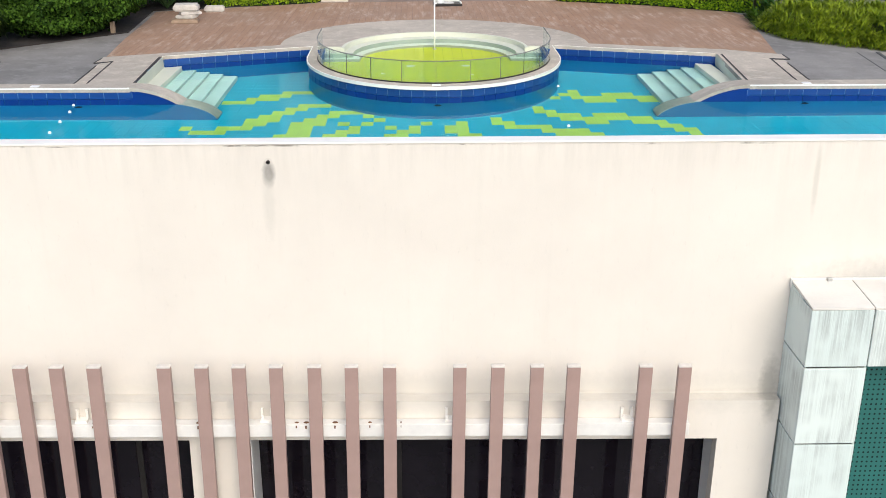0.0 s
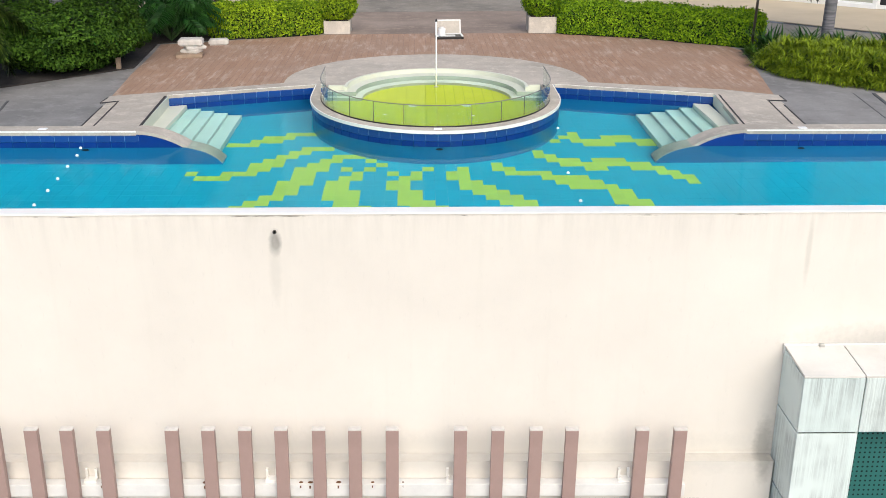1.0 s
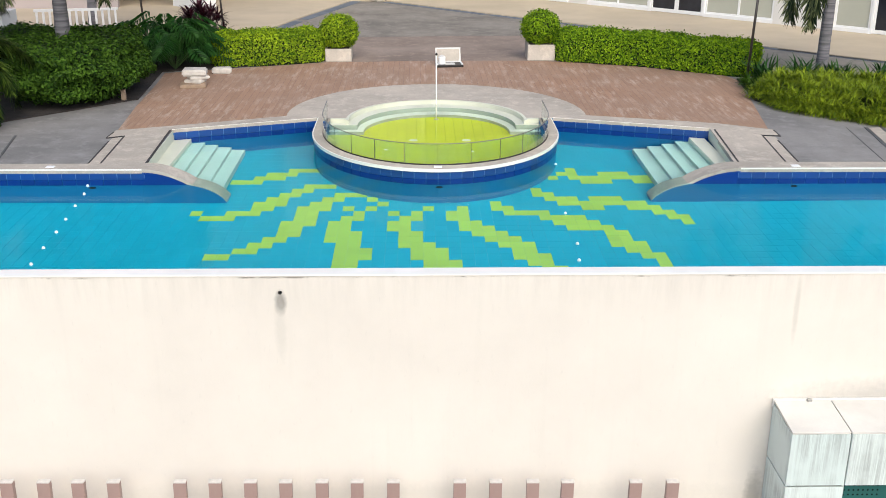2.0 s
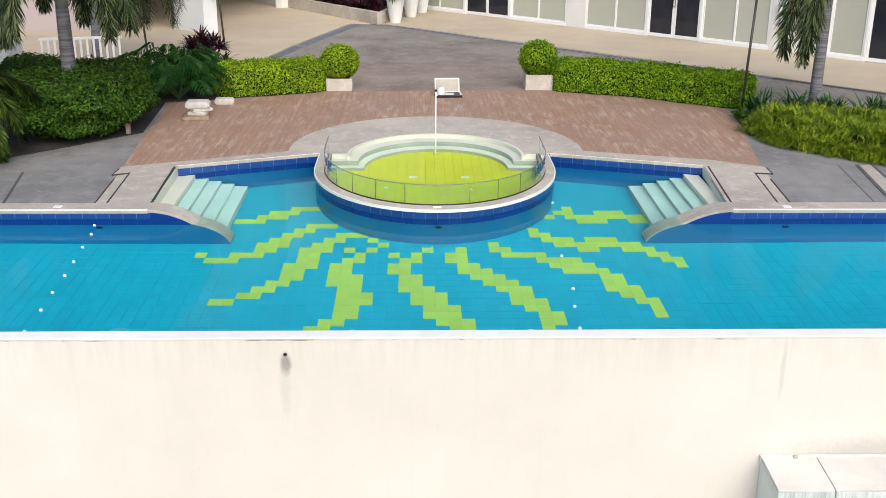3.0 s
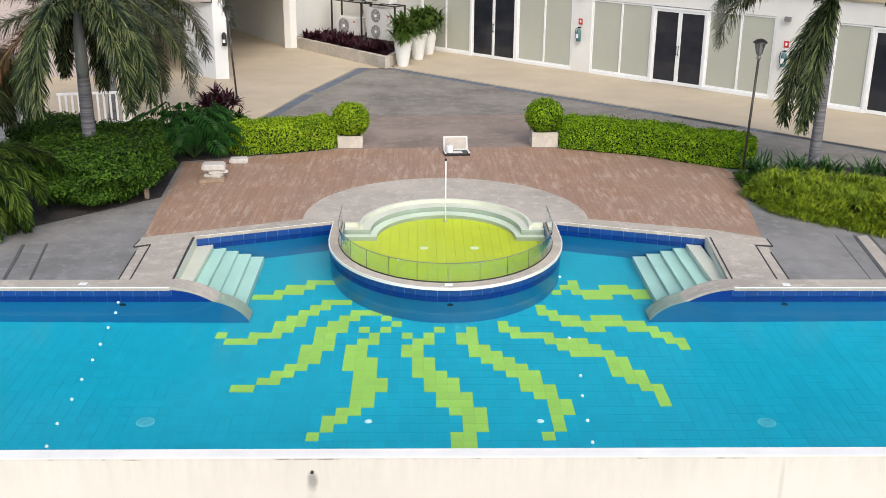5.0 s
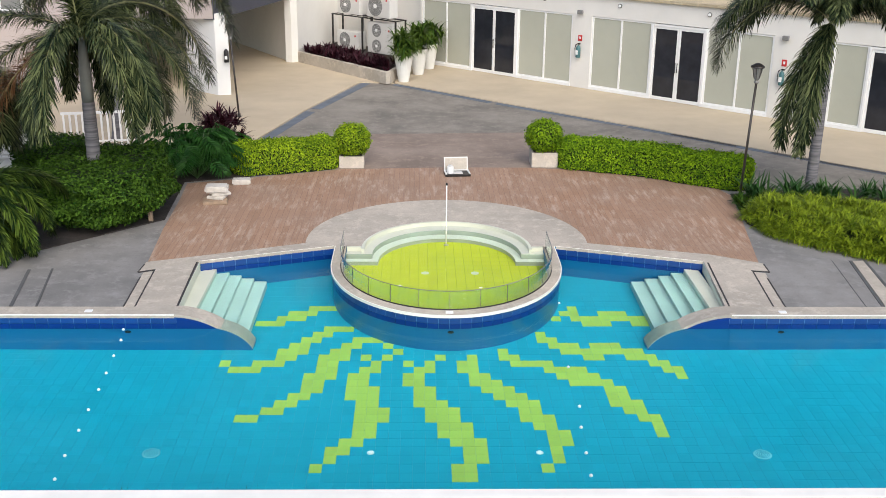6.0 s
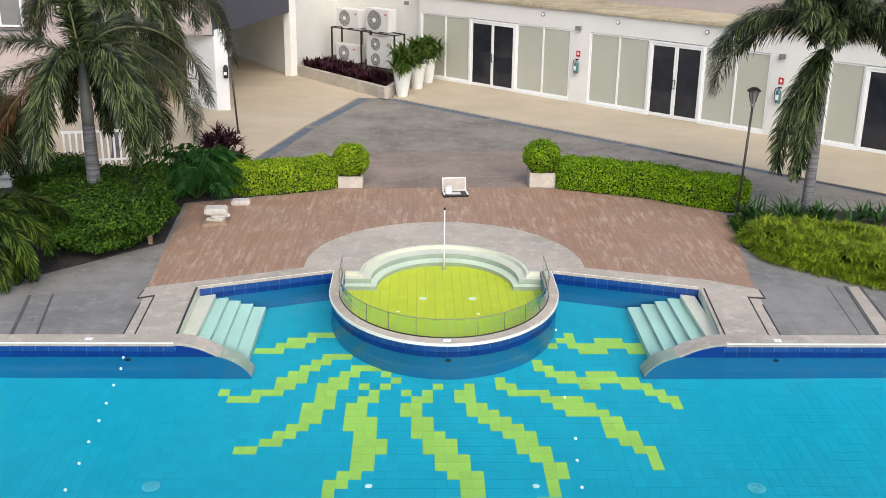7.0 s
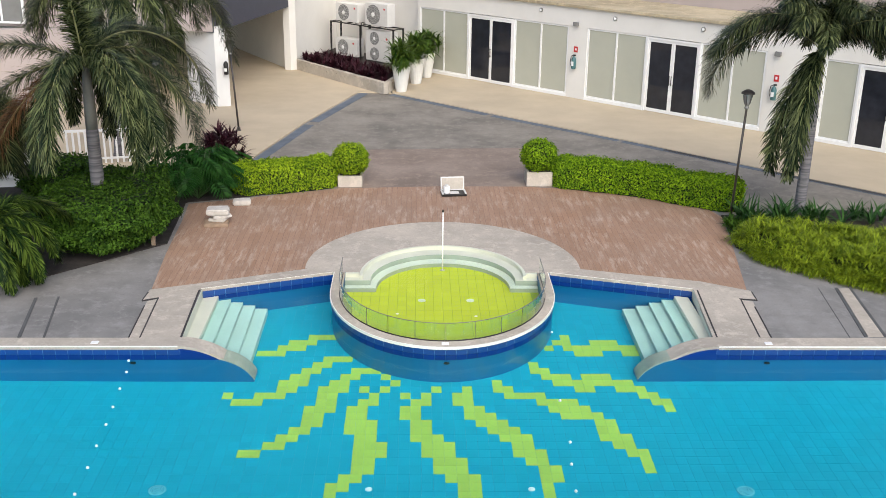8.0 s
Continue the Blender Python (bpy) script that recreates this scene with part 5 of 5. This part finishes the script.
palm(-10.4, 12.6, (0.1, 0.0), 2.3, 1.0, [(-70, 45, -85, 2.2), (-40, 50, -85, 2.3), (-10, 55, -88, 2.4), (20, 55, -85, 2.4), (0, 62, -80, 2.7), (-30, 65, -78, 2.7), (35, 60, -85, 2.5), (-55, 60, -88, 2.5), (-5, 45, -90, 2.4), (25, 35, -90, 2.1), (-100, 45, -85, 2.2), (50, 50, -80, 2.3), (-20, 30, -90, 1.9), (10, 75, -60, 2.3), (90, 55, -75, 2.2), (180, 50, -75, 2.2)],
     "feather palm crowding the white garden wall", r0=0.11, stretch=0.98, wide=0.013)
# low clump palms at the pavement's edge
palm(-8.35, 9.35, (0.0, 0.0), 1.0, 0.35, [(-60, 60, -85, 1.9), (-30, 55, -85, 2.0), (0, 62, -80, 1.9), (30, 65, -60, 2.1), (-90, 60, -80, 1.7), (-120, 70, -60, 1.8), (60, 70, -60, 2.0), (100, 75, -50, 2.0), (160, 65, -60, 2.0), (-45, 30, -88, 1.6), (-10, 25, -88, 1.6), (-150, 60, -60, 2.0), (15, 40, -85, 1.9), (-25, 10, -88, 1.4), (-70, 15, -88, 1.3)],
     "low bushy palm leaning over the pavement", r0=0.08, stretch=0.9, curl=0.8, blade=M_PALMLOW, leaflet=0.36, wide=0.015)

bed = field("bed_west", [(-5.5, 11.38), (-5.68, 14.1), (-4.5, 14.5), (-3.5, 14.9), (-2.45, 15.45), (-2.8, 16.1), (-4.85, 17.85), (-6.8, 16.3), (-9.0, 15.6), (-14, 15), (-14, 8.6), (-7.7, 9.2), (-6.5, 10.38)], M_SOIL, "dark soil bed under the bushes", 0.02, "bed", 0.03)
field("bed_east", [(6.05, 11.25), (6.38, 10.42), (7.35, 9.72), (8.1, 9.1), (14, 7.6), (14, 13.0), (9.0, 13.7), (7.0, 13.3), (6.3, 13.3)], M_SOIL, "dark soil bed under the grassy plants", 0.02, "bed", 0.03)

shrub("round_bush", blob((-6.78, 11.88, 0.62), (1.28, 1.66, 0.54), 2.7, 1, 0.18), 34000, 0.076, M_BUSH, "large dense round bush with dark green leaves", "bush", center=(-6.78, 11.88, 0.62), zmin=0.12, droop=0.8)
shrub("bush", blob((-8.7, 14.7, 0.45), (0.8, 0.9, 0.42), 2.3, 2, 0.25), 8000, 0.075, M_BUSH, "dark green bush at the foot of the palm", "bush", center=(-8.7, 14.7, 0.45), zmin=0.1)
clipped_hedge("hedge", [(-4.75, 14.85), (-3.6, 15.12), (-2.40, 15.62)], 0.72, 0.70, 19000, 0.056, M_HEDGEY, "clipped bright yellow-green hedge beside the deck", "hedges")
clipped_hedge("hedge", [(2.82, 15.72), (4.0, 15.35), (4.95, 14.95), (5.9, 14.25), (6.85, 13.72)], 0.80, 0.68, 33000, 0.056, M_HEDGE, "long clipped bright green hedge curving along the deck", "hedges")
for x, y, h, w, zc in ((-2.05, 15.62, 0.28, 0.58, 0.62), (2.49, 15.78, 0.35, 0.62, 0.70)):
    p = empty("planter_box", Matrix.Translation((x, y, 0.004)))
    tagged(p, "square pale concrete planter box", "planter", "planter boxes")
    bm = box(-w / 2, w / 2, -w / 2, w / 2, 0.0, h, 0.012)
    part("box_body", bm, M_PLANTER, p)
    part("soil", box(-w / 2 + 0.05, w / 2 - 0.05, -w / 2 + 0.05, w / 2 - 0.05, h + 0.001, h + 0.02), M_SOIL, p)
    shrub("topiary_ball", blob((x, y, zc), (0.41, 0.41, 0.37), 2.1, x, 0.09), 7000, 0.055, M_HEDGEY if x < 0 else M_HEDGE, "clipped round topiary in a concrete planter", "topiary", "topiary balls", center=(x, y, zc))

# broad-leaved plants between bush and hedge
def philodendron(x, y, n, size):
    o = empty("philodendron", Matrix.Translation((x, y, 0)))
    tagged(o, "glossy dark green plant with deeply cut leaves", "plant", "broad-leaved plants")
    V, F = [], []
    sb = bmesh.new()
    for k in range(n):
        az, el = rng.uniform(0, 2 * math.pi), rng.uniform(0.5, 1.3)
        l = size * rng.uniform(0.6, 1.0)
        tip = np.array((math.cos(az) * math.cos(el) * l, math.sin(az) * math.cos(el) * l, math.sin(el) * l + 0.05))
        rod((0, 0, 0.02), tuple(tip), 0.008, seg=5, bm=sb)
        fw = np.array((math.cos(az), math.sin(az), -0.55))
        fw /= np.linalg.norm(fw)
        sd = np.array((-math.sin(az), math.cos(az), 0))
        ln = 0.5 * rng.uniform(0.8, 1.2)
        for j in range(7):
            f = j / 6
            base = tip + fw * ln * f * 0.75
            for sg in (-1, 1):
                fl = 0.24 * math.sin(math.pi * (0.2 + 0.75 * f)) + 0.05
                dd = sd * sg + fw * (0.25 + 0.9 * f)
                dd /= np.linalg.norm(dd)
                e = base + dd * fl + np.array((0, 0, -0.06))
                m = base + dd * fl * 0.55 + np.array((0, 0, 0.015))
                b = len(V)
                V += [base - fw * 0.02, m + fw * 0.028, e, m - fw * 0.028]
                F += [(b, b + 1, b + 2), (b, b + 2, b + 3)]
    raw("foliage", np.array(V), F, M_PHILO, o)
    part("stems", sb, M_DARKLEAFSTEM, o, "green stems")


M_DARKLEAFSTEM = plain("green_stem", (0.05, 0.10, 0.03), 0.5, vary=0.2)
for x, y, s in ((-5.45, 14.35, 1.0), (-5.0, 14.95, 0.85), (-5.75, 15.1, 1.1), (-5.35, 15.55, 0.9), (-6.1, 14.6, 0.95)):
    philodendron(x, y, 34, s * 1.1)


def rosette(name, pts, n, length, width, rise, droop, mat, label, category, group=""):
    o = empty(name)
    tagged(o, label, category, group)
    V, F = straps(pts, n, length, width, rise, droop)
    raw("foliage", np.array(V), F, mat, o)
    return o


cord = [(x, y, z) for x, y, z in ((-5.3, 16.2, 0.9), (-4.95, 16.1, 0.75), (-5.15, 16.5, 1.05), (-4.75, 16.5, 0.85), (-5.45, 16.6, 0.8), (-5.05, 16.35, 0.55), (-4.8, 16.2, 0.5), (-4.6, 16.35, 0.55), (-5.5, 16.3, 0.6), (-5.25, 16.1, 0.6), (-4.9, 16.6, 0.95), (-5.35, 16.45, 0.95), (-5.0, 16.15, 0.95), (-5.55, 16.5, 0.5))]
cord = [(x - 0.15, y, z - 0.08) for x, y, z in cord]
c = rosette("cordyline", cord, 60, 0.40, 0.06, (-0.2, 1.3), 0.9, M_PURPLE, "burgundy cordyline bush behind the hedge", "plant")
sb = bmesh.new()
for x, y, z in cord:
    rod((-5.2, 16.35, 0.01), (x, y, z), 0.015, seg=6, bm=sb)
part("stems", sb, M_LAMPPOST, c, "dark stems")
rosette("spiky_plant", [(-6.3 + 0.3 * k, 16.3 + 0.12 * (k % 3), 0.35) for k in range(5)], 26, 0.5, 0.05, (0.1, 1.3), 0.8, M_DARKSTRAP, "dark spiky green plant by the walkway", "plant")


def inside(x, y, poly):
    c = False
    for (ax, ay), (bx, by) in zip(poly, poly[1:] + poly[:1]):
        if (ay > y) != (by > y) and x < (bx - ax) * (y - ay) / (by - ay) + ax:
            c = not c
    return c


BED = [(6.06, 11.45), (6.32, 10.28), (7.22, 9.50), (7.98, 8.84), (11.5, 7.6), (11.5, 10.7), (8.6, 11.5), (7.3, 12.0), (6.4, 12.0)]
mound = []
while len(mound) < 900:
    x, y = rng.uniform(6.0, 11.5), rng.uniform(7.5, 12.2)
    if inside(x, y, BED):
        e = min(1.0, min(math.hypot(x - a, y - b) for (p, q) in zip(BED, BED[1:] + BED[:1]) for a, b in (lerp(p, q, s / 6) for s in range(6))) / 0.40)
        mound.append((x, y, 0.08 + 0.32 * e + 0.08 * noise.noise(Vector((x * 1.5, y * 1.5, 0)))))
for p, q in zip(BED[:4], BED[1:5]):
    for _ in range(int(45 * math.hypot(q[0] - p[0], q[1] - p[1]))):
        x, y = lerp(p, q, rng.uniform())
        mound.append((x + rng.uniform(0.0, 0.16), y + rng.uniform(0.0, 0.16), rng.uniform(0.05, 0.16)))
g = rosette("grassy_bush", mound, 40, 0.24, 0.020, (-0.1, 1.4), 1.2, M_STRAP, "mound of yellow-green strap-leaved plants in the bed", "bush")
# dark slab added for the shade under the strap leaves
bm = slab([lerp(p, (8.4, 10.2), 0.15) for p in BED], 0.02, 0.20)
part("shade_core", bm, [M_CORE, M_CORE], g, "dark core slab, stands for the shade between straps")
rosette("lily_clump", [(6.75 + rng.uniform(-0.35, 0.9), 12.75 + rng.uniform(-0.35, 0.35), 0.05) for _ in range(16)], 16, 0.62, 0.05, (0.7, 1.4), 0.9, M_DARKSTRAP, "dark green strap-leaved lilies at the palm's foot", "plant", "lilies")
rosette("lily_clump", [(8.6 + rng.uniform(-0.7, 1.2), 12.75 + rng.uniform(-0.25, 0.25), 0.05) for _ in range(16)], 14, 0.55, 0.05, (0.6, 1.4), 0.9, M_DARKSTRAP, "dark green strap-leaved lilies at the palm's foot", "plant", "lilies")
rosette("low_groundcover", [(6.35 + rng.uniform(-0.15, 0.3), 12.4 + rng.uniform(-0.4, 0.35), 0.06) for _ in range(14)], 22, 0.22, 0.05, (0.2, 1.3), 0.8, M_BUSH, "small leafy plants round the lamp foot", "plant")
# burgundy plants in the long planter
pts = []
while len(pts) < 100:
    f, back = rng.uniform(), rng.uniform(0.15, 1.5)
    p = Vector((-1.5 - 3.4 * f + 0.74 * back, 25.95 + 4.35 * f + 0.55 * back, 0.27))
    if inside(p.x, p.y, PLANTED):
        pts.append((p.x, p.y, p.z + rng.uniform(0, 0.12)))
rosette("burgundy_plants", pts, 30, 0.36, 0.07, (0.1, 1.4), 0.7, M_PURPLE, "burgundy leafy plants filling the long planter", "plant")
for k, (x, y) in enumerate(((-0.99, 26.35), (-0.50, 27.75), (-0.13, 28.9))):
    p = empty("plant_pot", Matrix.Translation((x, y, 0.03)))
    tagged(p, "tall tapered white square-shouldered pot", "pot", "white pots")
    part("pot_body", lathe([(0.17, 0.0), (0.18, 0.02), (0.31, 0.84), (0.32, 0.88), (0.29, 0.88), (0.28, 0.80), (0, 0.82)], 20), M_POT, p)
    part("soil", lathe([(0.255, 0.821), (0.255, 0.84), (0, 0.85)], 16), M_SOIL, p)
    rosette("potted_plant", [(x + rng.normal(0, 0.16), y + rng.normal(0, 0.16), 0.92 + rng.uniform(0, 0.6)) for _ in range(26)], 26, 0.46, 0.075, (-0.3, 1.35), 1.0, M_POTLEAF, "dense dark green potted plant", "plant", "potted plants")
# grass tips behind the parapet
trough = empty("planting_trough", FRONT)
tagged(trough, "narrow planted trough behind the podium wall", "planter")
part("trough_body", box(-28, 28, 0.26, 0.985, -0.9, 0.30, 0.01), M_PLANTER, trough)
part("soil", box(-27.9, 27.9, 0.28, 0.9, 0.301, 0.315), M_SOIL, trough)
for cx, n in ((-4.85, 5), (-3.45, 6), (-2.2, 7)):
    rosette("grass_tuft", [(cx + rng.uniform(-0.28, 0.28), 0.29 + rng.uniform(-0.08, 0.08), 0.376) for _ in range(n)], 9, 0.40, 0.022, (1.0, 1.5), 0.5, M_DARKSTRAP, "wiry grass tuft in the trough", "grass", "grass tufts")

# ---- small things round the pool ----
o = empty("water_spout", Matrix.Translation((0.05, 10.55, -0.45)))
tagged(o, "slender white spout pole in the wading pool", "spout")
part("pole", rod((0, 0, 0.0), (0, 0, 1.42), 0.014, 0.012, 12), M_FRAME, o, smooth=True)
part("collar", lathe([(0.05, 0.0), (0.05, 0.02), (0.03, 0.04), (0, 0.04)], 14), M_STEEL, o)
part("cap", lathe([(0.02, 1.42), (0.02, 1.45), (0.0, 1.47)], 12), M_METAL, o, "dark cap")

o = empty("open_case", Matrix.Translation((0.40, 14.82, 0.004)) @ Matrix.Rotation(radians(6), 4, "Z"))
tagged(o, "opened pale case with a dark tray on the deck", "case")
bm = box(-0.29, 0.29, -0.19, 0.16, 0.0, 0.05, 0.008)
part("tray", bm, M_METAL, o, "dark shallow tray")
for a in ((-0.29, -0.25), (0.25, 0.29)):
    part("edge", box(a[0], a[1], -0.17, 0.14, 0.051, 0.075, 0.006), M_POT, o, "white tray edge")
part("foam", box(-0.1, 0.12, -0.13, 0.05, 0.051, 0.065, 0.004), M_ACBODY, o)
lid = part("lid", box(-0.28, 0.28, -0.012, 0.012, 0.0, 0.32, 0.008), M_ACBODY, o, "pale grey raised lid")
lid.matrix_basis = pose(0, 0.165, 0.05, -14, 0, 0)
part("lid_lining", box(-0.25, 0.25, -0.015, -0.0125, 0.03, 0.29), M_PLANTER, lid)
o = empty("canister", Matrix.Translation((0.24, 14.76, 0.056)))
tagged(o, "small white canister standing in the open case", "canister")
part("body", lathe([(0.075, 0.0), (0.08, 0.01), (0.08, 0.15), (0.07, 0.16), (0.0, 0.16)], 18), M_FRAME, o)
part("cap", lathe([(0.05, 0.161), (0.05, 0.19), (0.0, 0.195)], 14), M_ACBODY, o)


def slab_stone(x, y, z, sx, sy, sz, rot, mat, label):
    bm = bmesh.new()
    bmesh.ops.create_cube(bm, size=1.0, matrix=Matrix.Diagonal((sx, sy, sz, 1)))
    bmesh.ops.bevel(bm, geom=bm.edges[:], offset=min(sx, sy, sz) * 0.22, segments=2, affect="EDGES")
    for v in bm.verts:
        v.co += Vector((noise.noise(v.co * 9 + Vector((x, y, z))), noise.noise(v.co * 9 + Vector((y, z, x))), 0)) * 0.012
    o = finish("stone_slab", bm, mat, smooth=False, m=pose(x, y, z + sz / 2, 0, 0, rot))
    tagged(o, label, "stone", "stone slabs")


slab_stone(-4.72, 12.58, 0.004, 0.50, 0.42, 0.07, 8, M_STONE2, "brown flat stone at the bottom of a pile")
slab_stone(-4.69, 12.66, 0.075, 0.36, 0.30, 0.07, -12, M_STONE, "pale flat stone in a pile")
slab_stone(-4.63, 12.68, 0.146, 0.40, 0.26, 0.06, 24, M_STONE, "pale flat stone in a pile")
slab_stone(-4.70, 12.70, 0.207, 0.47, 0.36, 0.13, 4, M_STONE, "pale thick stone on top of a pile")
slab_stone(-4.40, 13.98, 0.004, 0.40, 0.26, 0.12, 8, M_STONE, "pale stone slab lying on the deck")
o = finish("timber_stake", box(-5.78, -5.70, 11.22, 11.30, 0.01, 0.22, 0.006), M_STONE2)
tagged(o, "short brown timber stake at the bed's edge", "stake")

# floats on the water
bm = lathe([(0.009, -0.023), (0.018, -0.015), (0.023, 0.0), (0.018, 0.015), (0.009, 0.023)], 12)
first = None
for x, y in ((-5.05, 6.50), (-4.98, 6.10), (-4.94, 5.55), (-4.89, 4.98), (-4.85, 4.47), (-4.82, 3.89), (-4.78, 3.34), (-4.76, 2.72), (-4.71, 2.19),
             (1.94, 8.37), (1.86, 7.6), (1.69, 5.17), (1.68, 3.97), (1.62, 3.4), (1.59, 2.76), (1.57, 2.24)):
    if first is None:
        first = finish("pool_float", bm, M_FRAME, smooth=True, m=pose(x, y, -0.215))
        tagged(first, "small white float ball on the water", "float", "pool floats")
    else:
        copy_thing(first, pose(x, y, -0.215))

# ---- pool fittings and tiles ----
for x, y in ((-3.95, 3.53), (4.04, 3.46)):
    o = empty("floor_drain", Matrix.Translation((x, y, DZ + 0.001)))
    tagged(o, "round pale drain cover on the pool floor", "drain", "floor drains")
    part("rim", lathe([(0.12, 0.0), (0.12, 0.008), (0.10, 0.012), (0.0, 0.012)], 24), M_DRAIN, o)
    bm = bmesh.new()
    for q in range(1, 5):
        join(bm, tube([(0.022 * q * math.cos(a * math.pi / 10), 0.022 * q * math.sin(a * math.pi / 10), 0.014) for a in range(21)], 0.004, 5))
    part("grille", bm, M_GROUT, o)
for x, y in ((-1.1, 3.55), (1.12, 3.54)):
    o = finish("floor_inlet", lathe([(0.05, 0.0), (0.05, 0.008), (0.03, 0.02), (0, 0.02)], 18), M_FRAME, m=pose(x, y, DZ + 0.001))
    tagged(o, "small white inlet on the pool floor", "inlet", "floor inlets")

cell = bmesh.new()
hx, hy, b = PX / 2 - 0.0003, PY / 2 - 0.0003, 0.0007
q = [cell.verts.new(v) for v in ((-hx, -hy, -0.006), (hx, -hy, -0.006), (hx, hy, -0.006), (-hx, hy, -0.006), (-hx + b, -hy + b, 0), (hx - b, -hy + b, 0), (hx - b, hy - b, 0), (-hx + b, hy - b, 0))]
cell.faces.new(q[4:])
for k in range(4):
    cell.faces.new((q[k], q[(k + 1) % 4], q[4 + (k + 1) % 4], q[4 + k]))
me = bpy.data.meshes.new("mosaic_tile")
cell.to_mesh(me)
me.materials.append(M_LIME)
for k, i in sorted(lime_cells):
    o = new("mosaic_tile", me)
    o.parent = basin
    o.location = (X0 + PX * (i + 0.5), Y0 - PY * (k + 0.5), DZ + 0.001)

# waterline tiles: two rows of glazed navy tile
TW = 0.198


def tile_mesh(gap, mat):
    tb = box(-TW / 2 + gap, TW / 2 - gap, -0.006, 0.006, -0.052, 0.052, 0.0025)
    me = bpy.data.meshes.new("waterline_tile")
    tb.to_mesh(me)
    tb.free()
    me.materials.append(mat)
    return me


ROWS = ((-0.090, tile_mesh(0.0045, M_NAVYTOP)), (-0.199, tile_mesh(0.003, M_NAVY)))


def tile_run(a, b, parent):
    a, b = Vector(a), Vector(b)
    l = (b - a).length
    n = max(1, round(l / TW))
    ang = math.atan2(b.y - a.y, b.x - a.x)
    turn = Matrix.Rotation(ang, 4, "Z")
    for k in range(n):
        c = a + (b - a) * ((k + 0.5) / n)
        for z, me in ROWS:
            o = new("waterline_tile", me)
            o.parent = parent
            o.matrix_basis = Matrix.Translation((c.x, c.y, z)) @ turn @ Matrix.Diagonal((l / n / TW, 1, 1, 1))
    g = part("grout_strip", box(-l / 2, l / 2, -0.004, 0.004, -0.125, -0.062), M_PALEGROUT, parent)
    c = (a + b) / 2
    g.matrix_basis = Matrix.Translation((c.x, c.y, 0)) @ turn


tile_run((-8.4, 6.572), (-4.24, 6.572), deck)
tile_run((4.41, 6.572), (8.6, 6.572), deck)
tile_run((-4.33, 8.962), (-2.03, 9.806), deck)
tile_run((2.07, 9.806), (4.61, 9.008), deck)
ring = [Vector(p) for p in u_ring(2.006, 36)[1:-1]]
for p, q in zip(ring, ring[1:]):
    tile_run(p, q, wade)
tile_run((CX - 2.006, 9.8), (CX - 2.006, CY), wade)
tile_run((CX + 2.006, CY), (CX + 2.006, 9.8), wade)
for x, y in ((-5.0, 6.565), (5.25, 6.565), (0.03, 6.56)):
    o = finish("wall_inlet", lathe([(0.05, 0), (0.05, 0.01), (0.03, 0.015), (0, 0.008)], 14), M_METAL, m=pose(x, y - 0.006, -0.36, 90, 0, 0))
    tagged(o, "small dark inlet in the pool wall", "inlet", "wall inlets")
